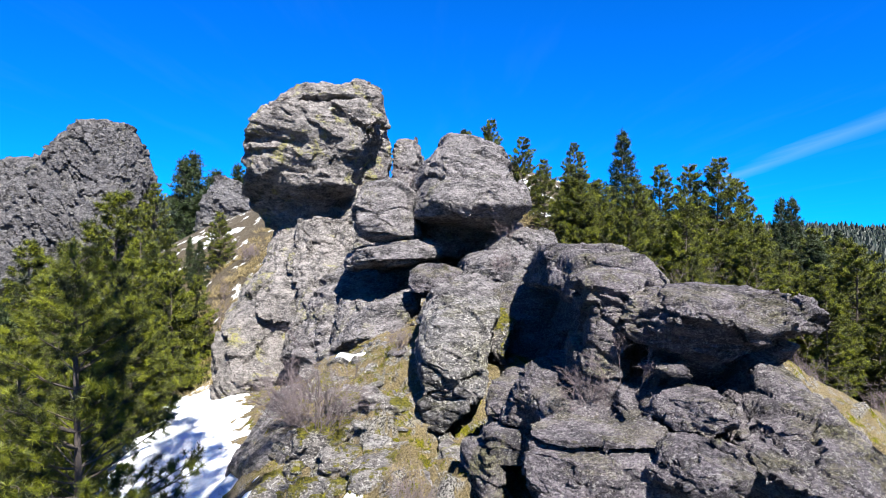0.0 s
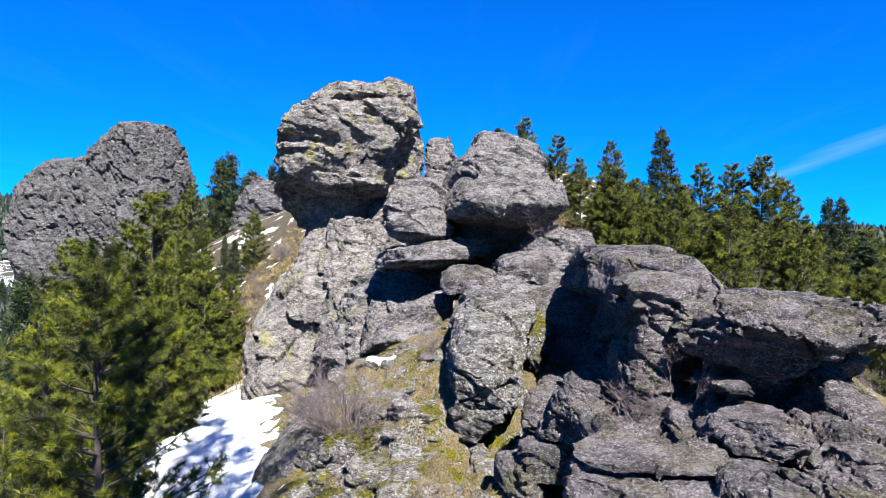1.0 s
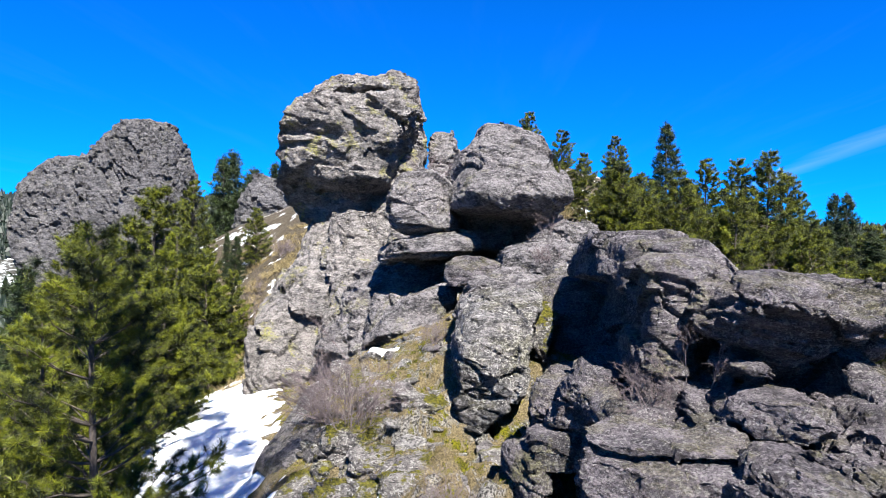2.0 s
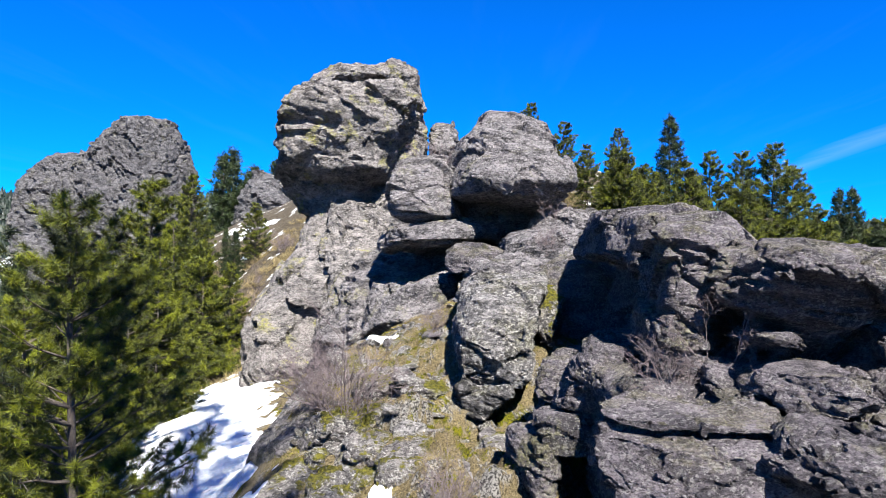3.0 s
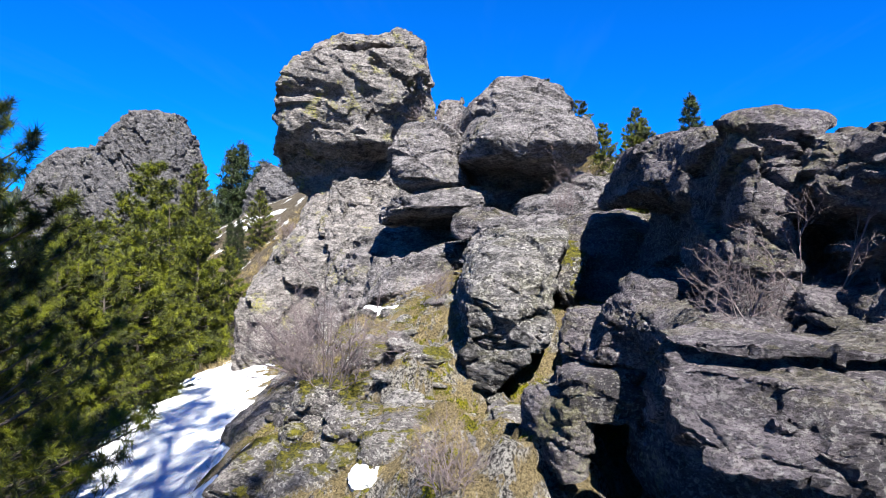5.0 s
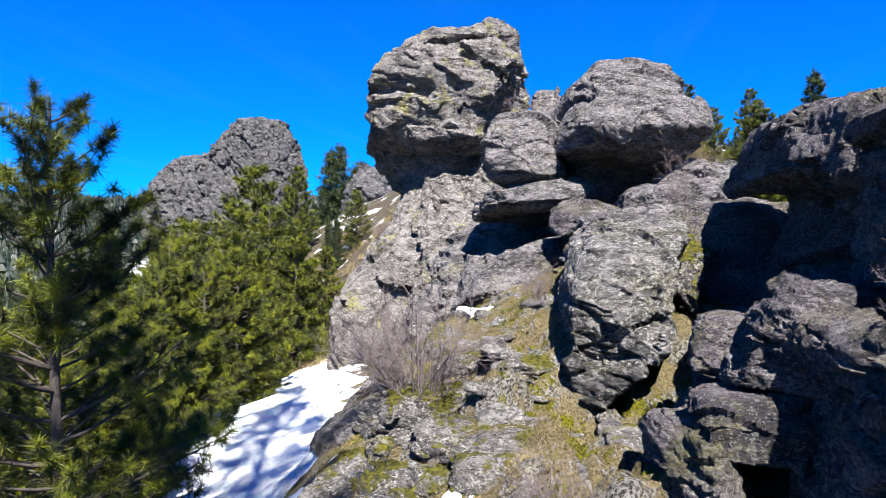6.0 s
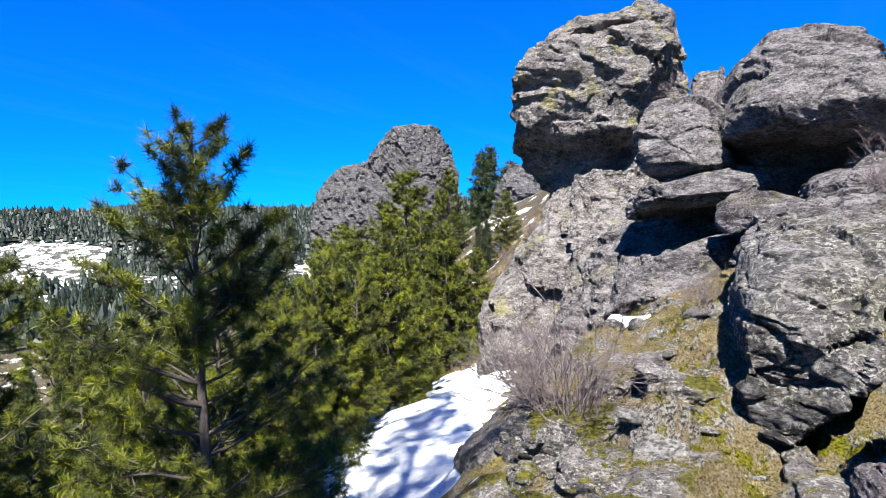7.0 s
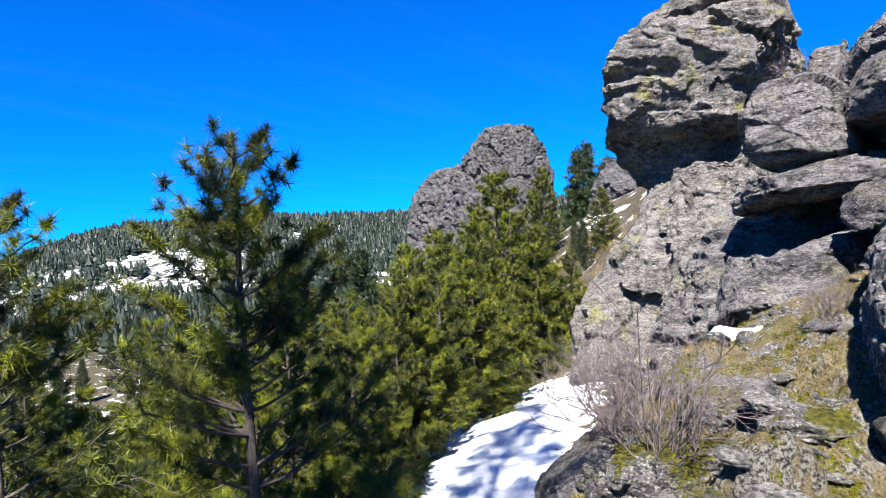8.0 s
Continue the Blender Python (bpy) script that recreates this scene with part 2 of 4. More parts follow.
def ground_material():
    m, nt, b = nodes_of("slope_ground")
    p = where(nt)
    fine = tex_noise(nt, 34, 8, 0.8, p)
    long_ = stretch(nt, p, (1.5, 0.75, 1.0), (0, 0, 14))
    midn = tex_noise(nt, 2.0, 8, 0.72, long_)
    grass = ramp(nt, fine, [(0.40, (0.040, 0.030, 0.012)), (0.48, (0.180, 0.135, 0.072)), (0.59, (0.345, 0.272, 0.160))])
    rock = ramp(nt, tex_noise(nt, 26, 7, 0.72, p), [(0.41, (0.018, 0.016, 0.016)), (0.48, (0.150, 0.135, 0.132)), (0.56, (0.400, 0.370, 0.350))])
    moss = ramp(nt, fine, [(0.42, (0.010, 0.014, 0.001)), (0.57, (0.235, 0.215, 0.006))])
    c = mix(nt, ramp(nt, midn, [(0.525, (0.0,)), (0.545, (1.0,))]), grass, rock)
    steep = ramp(nt, up_facing(nt), [(0.5, (1.0,)), (0.72, (0.0,))])
    c = mix(nt, steep, c, rock)
    c = mix(nt, ramp(nt, tex_noise(nt, 1.3, 8, 0.75, long_, 0.5), [(0.555, (0.0,)), (0.575, (1.0,))]), c, moss)
    # far off: forest floor and open snowfields
    sep = nt.nodes.new("ShaderNodeSeparateXYZ")
    nt.links.new(p, sep.inputs[0])
    ln = nt.nodes.new("ShaderNodeVectorMath")
    ln.operation = "LENGTH"
    nt.links.new(p, ln.inputs[0])
    far = maths(nt, "MULTIPLY", maths(nt, "SUBTRACT", ln.outputs["Value"], 26.0), 0.06, True)
    litter = ramp(nt, tex_noise(nt, 5, 8, 0.75, p), [(0.3, (0.02, 0.016, 0.012)), (0.5, (0.08, 0.062, 0.042)), (0.7, (0.19, 0.155, 0.105))])
    snow = ramp(nt, tex_noise(nt, 0.35, 8, 0.72, p), [(0.57, (0.0,)), (0.59, (1.0,))])
    litter = mix(nt, snow, litter, (0.8, 0.81, 0.84))
    c = mix(nt, far, c, litter)
    vfar = maths(nt, "MULTIPLY", maths(nt, "SUBTRACT", ln.outputs["Value"], 160.0), 0.01, True)
    hill = ramp(nt, tex_noise(nt, 0.16, 12, 0.82, p), [(0.5, (0.05, 0.046, 0.040)), (0.53, (0.74, 0.76, 0.8))])
    woods = maths(nt, "MULTIPLY", maths(nt, "SUBTRACT", ln.outputs["Value"], 250.0), 0.012, True)
    hill = mix(nt, woods, (0.028, 0.034, 0.018), hill)
    c = mix(nt, vfar, c, hill)
    nt.links.new(mix(nt, 1.0, c, (0.66, 0.665, 0.635), "MULTIPLY"), b.inputs["Base Color"])
    b.inputs["Roughness"].default_value = 0.95
    b.inputs["Specular IOR Level"].default_value = 0.15
    bumps(nt, b, [(midn, 0.16), (tex_noise(nt, 8, 8, 0.75, p), 0.08), (fine, 0.05)])
    return m


M_GROUND = ground_material()


def leaf_material(name, a, c, sheen=0.3):
    m, nt, b = nodes_of(name)
    geo = nt.nodes.new("ShaderNodeNewGeometry")
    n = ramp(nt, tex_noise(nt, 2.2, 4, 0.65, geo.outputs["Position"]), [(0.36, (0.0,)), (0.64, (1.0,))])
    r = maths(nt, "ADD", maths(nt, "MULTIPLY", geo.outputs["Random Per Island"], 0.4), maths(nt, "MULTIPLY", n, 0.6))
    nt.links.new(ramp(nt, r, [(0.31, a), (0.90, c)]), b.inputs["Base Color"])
    b.inputs["Roughness"].default_value = 0.55
    b.inputs["Specular IOR Level"].default_value = sheen
    tr = nt.nodes.new("ShaderNodeBsdfTranslucent")
    nt.links.new(ramp(nt, r, [(0.2, tuple(1.3 * v for v in a)), (0.8, tuple(1.3 * v for v in c))]), tr.inputs["Color"])
    mx = nt.nodes.new("ShaderNodeMixShader")
    mx.inputs[0].default_value = 0.06
    nt.links.new(b.outputs[0], mx.inputs[1])
    nt.links.new(tr.outputs[0], mx.inputs[2])
    nt.links.new(mx.outputs[0], nt.nodes["Material Output"].inputs["Surface"])
    return m


# near-black clumps in the needle colour stand for shaded gaps between tufts
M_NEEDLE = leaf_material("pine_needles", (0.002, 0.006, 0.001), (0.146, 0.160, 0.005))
M_FAR_FIR = leaf_material("distant_needles", (0.003, 0.007, 0.004), (0.013, 0.021, 0.011))
# dark fir needles; on the left flank their colour also replaces tree shade
M_FIR_SHADED = leaf_material("fir_and_shaded_needles", (0.004, 0.010, 0.003), (0.036, 0.052, 0.008))


def bark_material(name, a, c):
    m, nt, b = nodes_of(name)
    p = where(nt)
    nt.links.new(ramp(nt, tex_noise(nt, 14, 7, 0.7, stretch(nt, p, (1, 1, 0.3))), [(0.3, a), (0.7, c)]), b.inputs["Base Color"])
    b.inputs["Roughness"].default_value = 0.9
    bumps(nt, b, [(tex_noise(nt, 20, 5, 0.7, stretch(nt, p, (1, 1, 0.3))), 0.03)])
    return m


M_BARK = bark_material("pine_bark", (0.018, 0.014, 0.012), (0.085, 0.065, 0.052))
M_TWIG = bark_material("shrub_twigs", (0.055, 0.040, 0.040), (0.185, 0.142, 0.142))
M_GRASS = leaf_material("dry_grass", (0.07, 0.052, 0.022), (0.29, 0.225, 0.11), 0.2)
M_MOSS = leaf_material("moss", (0.014, 0.018, 0.001), (0.180, 0.165, 0.005), 0.1)


# ---- terrain ----
def softplus(x, k):
    return k * np.logaddexp(0, x / k)


def ground_z(x, y, fine=True):
    x, y = np.asarray(x, float), np.asarray(y, float)
    shape = x.shape
    x, y = x.ravel(), y.ravel()
    r = np.hypot(x, y)
    z = 9.0 + 0.42 * (np.minimum(x, 0) + 1.5) + (0.02 + 0.38 * smooth(15, 23, y)) * np.maximum(x, 0)
    z = z + np.where(y < 13, 0.42 * (y - 13) / (1 + 0.12 * np.maximum(13 - y, 0)), 0.7 * np.tanh((y - 13) / 5))
    z = z - 1.1 * smooth(-3.4, -5.4, x) + 0.2 * softplus(-6 - x, 0.6) - 0.35 * softplus(-11 - x, 1.0)
    z = z - (0.5 + 0.42 * smooth(15, 23, y)) * softplus(x - 4.5, 1.2)
    z = z + 14 * smooth(28, 73, y)
    z = z + 9 * smooth(50, 92, y) * np.exp(-((x + 33) / 24) ** 2)
    z = 14 * np.tanh((z - 6) / 26) * 26 / 14 + 6
    z = z - 0.45 * np.exp(-((x + 0.15) / 0.7) ** 2 - ((y - 11.2) / 0.8) ** 2)
    z = z - 1.1 * np.exp(-((x - 1.6) / 0.55) ** 2 - ((y - 8.4) / 1.0) ** 2)
    z = z - 0.9 * np.exp(-((x - 0.4) / 0.85) ** 2 - ((y - 11.9) / 1.1) ** 2)
    valley = -10 - 0.02 * np.abs(x)
    p = np.stack([x, y, np.zeros_like(x)], 1)
    z = z + (valley - z) * smooth(105, 230, r)
    az = np.degrees(np.arctan2(x, y))
    crest = smooth(-84, -60, az) * (1 - 0.35 * smooth(5, 30, az))
    z = z + crest * (66 + 8 * vnoise(p / 150, 5) + 5 * vnoise(p / 60, 6)) * smooth(215, 620, r) - 0.02 * np.maximum(r - 900, 0)
    z = z + 1.2 * fbm(p / 14, 3, 3) * smooth(22, 50, r)
    if fine:
        near = 1 - smooth(20, 60, r)
        z = z + 0.28 * fbm(p / 1.9, 4, 8) + near * (0.03 + 0.10 * smooth(-4.8, -3.6, x)) * fbm(p / 0.7, 5, 9, 0.6, True)
        k = np.where((near > 0.2) & (np.abs(x + 2) < 16))[0]
        if len(k):
            w = p[k] / np.array((0.9, 0.7, 1.0)) + 0.3 * np.stack([vnoise(p[k] / 0.5, 41), vnoise(p[k] / 0.5, 42), 0 * k], 1)
            edge, rnd, off = cells(w, 43)
            bare = smooth(0.0, 0.35, vnoise(p[k] / 1.7, 44) + 0.25) * smooth(-4.3, -3.5, x[k])
            z[k] += bare * near[k] * (0.42 * (rnd - 0.45) + 0.38 * off[:, 0] * np.sin(50 * rnd) + 0.38 * off[:, 1] * np.cos(31 * rnd) - 0.14 * np.exp(-(edge / 0.06) ** 2))
            edge, rnd, off = cells(w * 2.7 + 9, 47)
            z[k] += near[k] * smooth(-0.2, 0.3, vnoise(p[k] / 1.1, 48)) * (0.14 * (rnd - 0.5) + 0.14 * off[:, 0] * np.sin(50 * rnd) + 0.14 * off[:, 1] * np.cos(31 * rnd) - 0.05 * np.exp(-(edge / 0.09) ** 2)) * smooth(-4.6, -3.8, x[k])
    return z.reshape(shape)


def axis_points(lo, hi, near_lo, near_hi, step, growth):
    a = list(np.arange(near_lo, near_hi, step))
    s, v = step, a[-1]
    while v < hi:
        s *= growth
        v += s
        a.append(v)
    s, v = step, near_lo
    while v > lo:
        s *= growth
        v -= s
        a.insert(0, v)
    return np.array(a)


def sheet(name, xs, ys, zf, material):
    gx, gy = np.meshgrid(xs, ys)
    v = np.stack([gx, gy, zf(gx, gy)], -1).reshape(-1, 3)
    nx, ny = len(xs), len(ys)
    i = np.arange((ny - 1) * (nx - 1))
    a = (i // (nx - 1)) * nx + i % (nx - 1)
    return mesh_from(name, v, np.stack([a, a + 1, a + 1 + nx, a + nx], 1), material)


gx_ = axis_points(-3200, 3200, -9, 7, 0.075, 1.05)
gy_ = axis_points(-3200, 3200, -1, 22, 0.08, 1.05)
thing("ground", sheet("ground", gx_, gy_, ground_z, M_GROUND), "dry grassy rocky slope with moss, litter and old snow", "ground", kind="structure")


def snow_patch(label, line, width, depth, seed, step=0.07):
    """Old snow along a line of (x, y) places: thin at a ragged edge."""
    line = np.array(line, float)
    lo, hi = line.min(0) - max(width) - 0.6, line.max(0) + max(width) + 0.6
    xs, ys = np.arange(lo[0], hi[0], step), np.arange(lo[1], hi[1], step)

    def zf(gx, gy):
        p = np.stack([gx.ravel(), gy.ravel()], 1)
        best = np.full(len(p), -9.0)
        for k in range(len(line) - 1):
            a, d = line[k], line[k + 1] - line[k]
            t = np.clip(((p - a) @ d) / (d @ d), 0, 1)
            w = width[k] + (width[k + 1] - width[k]) * t
            best = np.maximum(best, 1 - np.linalg.norm(p - a - t[:, None] * d, axis=1) / w)
        q = np.stack([p[:, 0], p[:, 1], np.zeros(len(p))], 1)
        best = best + 0.45 * fbm(q / 1.1, 4, seed, 0.6) + 0.12 * vnoise(q / 0.2, seed + 9)
        soft = ground_z(p[:, 0], p[:, 1], False) + 0.22 * fbm(q / 1.9, 2, 8)
        lump = 0.03 * fbm(q / 0.35, 3, seed + 4)
        return (soft + np.clip(best, -0.5, 0.45) * depth * 2.2 + lump - 0.02).reshape(gx.shape)

    me = sheet("snow_patch", xs, ys, zf, M_SNOW)
    bm = bmesh.new()
    bm.from_mesh(me)
    co = np.array([v.co for v in bm.verts])
    under = co[:, 2] < ground_z(co[:, 0], co[:, 1]) - 0.12
    bmesh.ops.delete(bm, geom=[v for v, u in zip(bm.verts, under) if u], context="VERTS")
    bm.to_mesh(me)
    bm.free()
    return thing("snow_patch", me, label, "snow", "old snow on the slope", "stuff")


# ---- rocks ----
def even_mesh(v, f, cell):
    """The closed form v, f as an even skin of small quads."""
    me = mesh_from("form", v, f, M_ROCK)
    ob = new("form", me)
    mod = ob.modifiers.new("skin", "REMESH")
    mod.mode, mod.voxel_size, mod.adaptivity = "VOXEL", cell, 0.0
    out = bpy.data.meshes.new_from_object(ob.evaluated_get(bpy.context.evaluated_depsgraph_get()))
    bpy.data.objects.remove(ob)
    bpy.data.meshes.remove(me)
    return out


def coords(me):
    a = np.empty(len(me.vertices) * 3, np.float32)
    me.vertices.foreach_get("co", a)
    return a.reshape(-1, 3).astype(float)


def push(me, v):
    me.vertices.foreach_set("co", v.astype(np.float32).ravel())
    me.update()


def normals(me):
    a = np.empty(len(me.vertices) * 3, np.float32)
    me.vertex_normals.foreach_get("vector", a)
    return a.reshape(-1, 3).astype(float)


def rock(name, rows, material, label, category="rock", seed=1, res=0.09, square=2.7, rough=1.0, strata=0.30, dip=(0.25, -0.1, 1.0), turn=0.0, block=1.1, cuts=14, group="rocks of the outcrop", parent=None, dents=()):
    """A weathered rock: a loft through rows of (z, x, y, half width, half depth), hewn by planes, split along joints and bedding."""
    rng = np.random.default_rng(seed)
    r = np.array(sorted(rows), float)
    size = max(r[:, 3].max(), r[:, 4].max())
    n = 40
    a = np.linspace(0, 2 * math.pi, n, endpoint=False)
    ca, sa = np.cos(a), np.sin(a)
    k = (np.abs(ca) ** square + np.abs(sa) ** square) ** (-1 / square)
    tc, ts = math.cos(radians(turn)), math.sin(radians(turn))
    sect = [r[0] * np.array((1, 1, 1, 0.02, 0.02))] + list(r) + [r[-1] * np.array((1, 1, 1, 0.02, 0.02)) + np.array((0.06 * r[-1][3], 0, 0, 0, 0))]
    sect = np.array(sect)
    px, py = sect[:, 3:4] * ca * k, sect[:, 4:5] * sa * k
    v = np.stack([sect[:, 1:2] + tc * px - ts * py, sect[:, 2:3] + ts * px + tc * py, np.repeat(sect[:, 0:1], n, 1)], -1).reshape(-1, 3)
    m = len(sect)
    i, j = np.meshgrid(np.arange(m - 1), np.arange(n), indexing="ij")
    i, j = i.ravel(), j.ravel()
    f = np.stack([i * n + j, i * n + (j + 1) % n, (i + 1) * n + (j + 1) % n, (i + 1) * n + j], 1)
    me = even_mesh(v, f, res)
    v = coords(me)
    lo_, hi_ = v.min(0), v.max(0)
    dipv = Vector(dip).normalized()
    q = np.array(dipv.to_track_quat("Z", "Y").to_matrix())
    # broad swelling
    d = 0.09 * rough * min(size, 3.0) * fbm(v / (0.7 * size) + seed * 3.1, 3, seed)
    v = v + normals(me) * (d - np.percentile(d, 60))[:, None]
    push(me, v)
    # hollows worn into the front: (x, z, half width, half height, depth)
    for hx, hz, hw, hh, deep in dents:
        front = np.clip(0.5 - 1.5 * normals(me)[:, 1], 0, 1)
        wob = 0.8 * fbm(v / (0.6 * hw) + 7.7, 4, seed + 70, 0.6)
        w = np.exp(-np.maximum(0, ((v[:, 0] - hx) / hw) ** 2 + ((v[:, 2] - hz) / hh) ** 2 + wob) ** 2)
        v[:, 1] += deep * w * front
        push(me, v)
    # flat faces: planes that take off what stands out, over the whole and over parts of it
    for c in range(cuts):
        w = rng.normal(size=3) * np.array((1, 1, 0.8))
        w /= np.linalg.norm(w)
        if c < cuts // 2:
            s = v @ w
            over = np.maximum(0, s - np.percentile(s, rng.uniform(93, 98.5)))
        else:
            mid = v[rng.integers(len(v))]
            near = np.exp(-((v - mid) ** 2).sum(1) / (0.55 * size) ** 2)
            s = (v - mid) @ w
            over = np.maximum(0, s - 0.03 * size) * near * 0.95
        v = v - over[:, None] * w
    push(me, v)
    # blocks between joints at three sizes, each cell a tilted flat facet with an open crack round it
    for k_, (cell, amp) in enumerate(((block, 0.20), (0.45 * block, 0.12), (0.17 * block, 0.08))):
        if cell < 2.2 * res:
            continue
        w = (v @ q) / np.array((cell, cell, cell * 0.5))
        w = w + 0.45 * np.stack([fbm(v / (1.1 * cell) + 5 * c, 3, seed + c) for c in range(3)], 1)
        edge, rnd, off = cells(w, seed + 31 * k_)
        tilt = np.stack([np.sin(40 * rnd), np.cos(71 * rnd), np.sin(113 * rnd)], 1)
        d = rough * amp * cell * ((rnd - 0.5) * 0.8 + 0.6 * (off * tilt).sum(1))
        d = d - rough * (0.13, 0.11, 0.07)[k_] * cell * np.exp(-(edge / 0.045) ** 2) * smooth(-0.3, 0.3, vnoise(v / (1.3 * cell), seed + 90 + k_))
        v = v + normals(me) * (d - np.percentile(d, 68))[:, None]
        push(me, v)
    # bedding ledges along the dip, then grain
    h = (v @ q)[:, 2] / strata + 0.7 * fbm(v / 1.5, 3, seed + 4)
    fr = h - np.floor(h)
    amp = np.clip(0.2 + 1.3 * vnoise(v / 1.1, seed + 8), 0, 1)
    d = 0.35 * rough * strata * amp * (np.where(fr < 0.85, fr / 0.85, (1 - fr) / 0.15) - 0.7)
    d = d + 0.7 * res * fbm(v / (5 * res), 3, seed + 6, 0.55, True)
    v = v + normals(me) * d[:, None]
    # the hewn rock fills the same space as the form it began as
    lo2, hi2 = np.percentile(v, 0.4, 0), np.percentile(v, 99.6, 0)
    push(me, lo_ + (v - lo2) * (hi_ - lo_) / (hi2 - lo2))
    me.name = name
    me.materials.clear()
    me.materials.append(material)
    me.polygons.foreach_set("use_smooth", np.ones(len(me.polygons), bool))
    me.set_sharp_from_angle(angle=radians(34))
    if parent:
        return part(name, me, parent, label)
    return thing(name, me, label, category, group)


# name, rows (z, x, y, half width, half depth), material, label, category, shape
crag = tagged(new("rock_tower"), "weathered grey rock tower with an overhanging head and yellow lichen", "rock formation", "rocks of the outcrop")
rock("head", [(21.14, -6.33, 33.8, 0.96, 1.2), (20.75, -5.79, 33.6, 2.12, 2.2), (19.92, -5.87, 33.4, 2.63, 2.9), (18.67, -6.4, 33.1, 3.18, 3.3), (17.87, -6.71, 32.8, 3.29, 3.4), (16.49, -7.23, 33, 3.02, 3.3), (15.09, -7.47, 33.3, 2.94, 3.1), (14.26, -7.86, 33.7, 2.38, 2.6), (13.35, -7.91, 34.1, 1.8, 2.3), (12.22, -7.72, 34.3, 1.61, 2.2)], M_HEAD, "", "", seed=3, res=0.075, square=3.8, block=2.2, strata=0.42, rough=0.7, dip=(0.45, -0.25, 1), cuts=9, parent=crag, dents=[(-5.81, 19.50, 1.6, 0.28, 0.8), (-8.43, 17.40, 1.5, 0.3, 0.9), (-9.10, 14.14, 1.2, 1, 1.3), (-7.17, 17.04, 0.7, 0.35, 0.6), (-4.42, 18.59, 0.9, 0.25, 0.5), (-8.56, 16.02, 0.8, 0.5, -0.35), (-3.71, 16.89, 0.35, 1, 0.8), (-5.76, 14.97, 1, 0.9, -0.6)])
rock("foot", [(14.16, -6.72, 34.5, 2, 2.2), (12.91, -6.98, 34, 2.35, 2.6), (11.69, -6.86, 32.8, 2.43, 3), (10.43, -6.93, 31.6, 2.7, 3.4), (9.27, -7.01, 30.6, 2.95, 3.8), (8.06, -6.96, 29.6, 3.07, 4.2), (6.68, -6.92, 28.8, 2.92, 4.4), (5.29, -7.14, 28.4, 2.74, 4.6), (3.9, -7.37, 28.2, 2.54, 4.8)], M_HEAD, "", "", seed=5, res=0.075, block=2.1, square=2.6, rough=0.75, strata=0.34, cuts=16, dip=(0.75, -0.3, 0.6), parent=crag)
rock("column", [(19.2, -3.78, 36.5, 0.37, 0.9), (18.32, -3.74, 36.3, 0.59, 1.3), (16.73, -3.94, 35.5, 0.89, 1.8), (14.45, -4.35, 34.5, 1.06, 2.2), (11.73, -4.68, 34, 1.48, 2.6)], M_HEAD, "", "", seed=7, res=0.09, parent=crag)
rock("rock_outcrop", [(18.75, -2.23, 37, 0.57, 0.9), (18.25, -2.24, 37, 0.78, 1.2), (16.86, -2.29, 36.6, 0.86, 1.6), (14.25, -2.31, 35.5, 1.08, 2.2)], M_ROCK, "small rock knob on the skyline behind the tower", "rock formation", seed=9, res=0.09)
rock("rock_cliff", [(13.59, -5.8, 32.9, 1.86, 2), (12.16, -5.81, 31.4, 1.85, 2.2), (11.14, -5.38, 29.7, 1.65, 2.4), (10.24, -4.96, 28.3, 1.38, 2.6), (9.2, -4.91, 27.5, 1.55, 3), (8.18, -4.97, 27.1, 1.74, 3.2), (6.96, -4.99, 26.9, 1.85, 3.4)], M_HEAD, "pale rock face joining the tower and stacked blocks", "rock formation", seed=10, res=0.06, rough=0.8, block=1.5, strata=0.25, square=2.8, dip=(0.75, -0.3, 0.6))
crag = tagged(new("rock_core"), "grey rock mass behind the stacked boulders", "rock formation", "rocks of the outcrop")
for name_, rows_, seed_ in (
    ("summit_block", [(14.80, -0.37, 28.50, 2.11, 1.50), (13.06, -0.36, 28.00, 3.37, 2.00), (11.01, -0.10, 27.50, 4.30, 2.50), (9.13, -0.10, 26.40, 4.60, 2.80), (7.39, 0.02, 25.60, 4.80, 3.50)], 11),
    ("flank_block", [(11.20, -2.70, 27.20, 1.90, 2.10), (10.40, -2.85, 26.80, 2.30, 2.50), (9.13, -2.90, 26.00, 2.50, 3.00), (7.39, -3.20, 25.00, 2.90, 4.00)], 12),
    ("flank_block", [(11.10, 2.40, 27.20, 2.00, 2.20), (10.20, 2.60, 26.60, 2.40, 2.60), (9.13, 2.70, 26.00, 2.55, 3.00), (7.39, 3.20, 25.00, 2.95, 4.00)], 13),
):
    rock(name_, rows_, M_ROCK, "", "", seed=seed_, res=0.1, parent=crag)
rock("stacked_block", [(14.72, -2.14, 24.2, 0.28, 0.6), (14.35, -2.26, 24, 0.85, 1.3), (13.52, -2.2, 23.6, 1.09, 1.7), (12.86, -2.11, 23.3, 1.23, 1.9), (12.44, -1.98, 23.3, 1.21, 1.8), (12.18, -1.84, 23.4, 0.93, 1.3)], M_ROCK, "wedge-shaped grey rock block leaning on the tower", "boulder", seed=13, res=0.05, block=1.6, strata=0.2, rough=0.5, square=3.4)
rock("rock_slab", [(12.32, -1.67, 23.6, 1.39, 1.87), (12.1, -1.8, 23.2, 1.69, 2.42), (11.66, -1.9, 23, 1.78, 2.53), (11.34, -2.19, 23.3, 1.47, 2.2), (11.16, -2.37, 23.6, 1, 1.76)], M_ROCK, "flat grey rock slab jutting over a dark hollow", "boulder", seed=15, res=0.05, rough=0.75, block=1.3, square=3.2, cuts=12, dip=(0.2, -0.1, 1), turn=6)
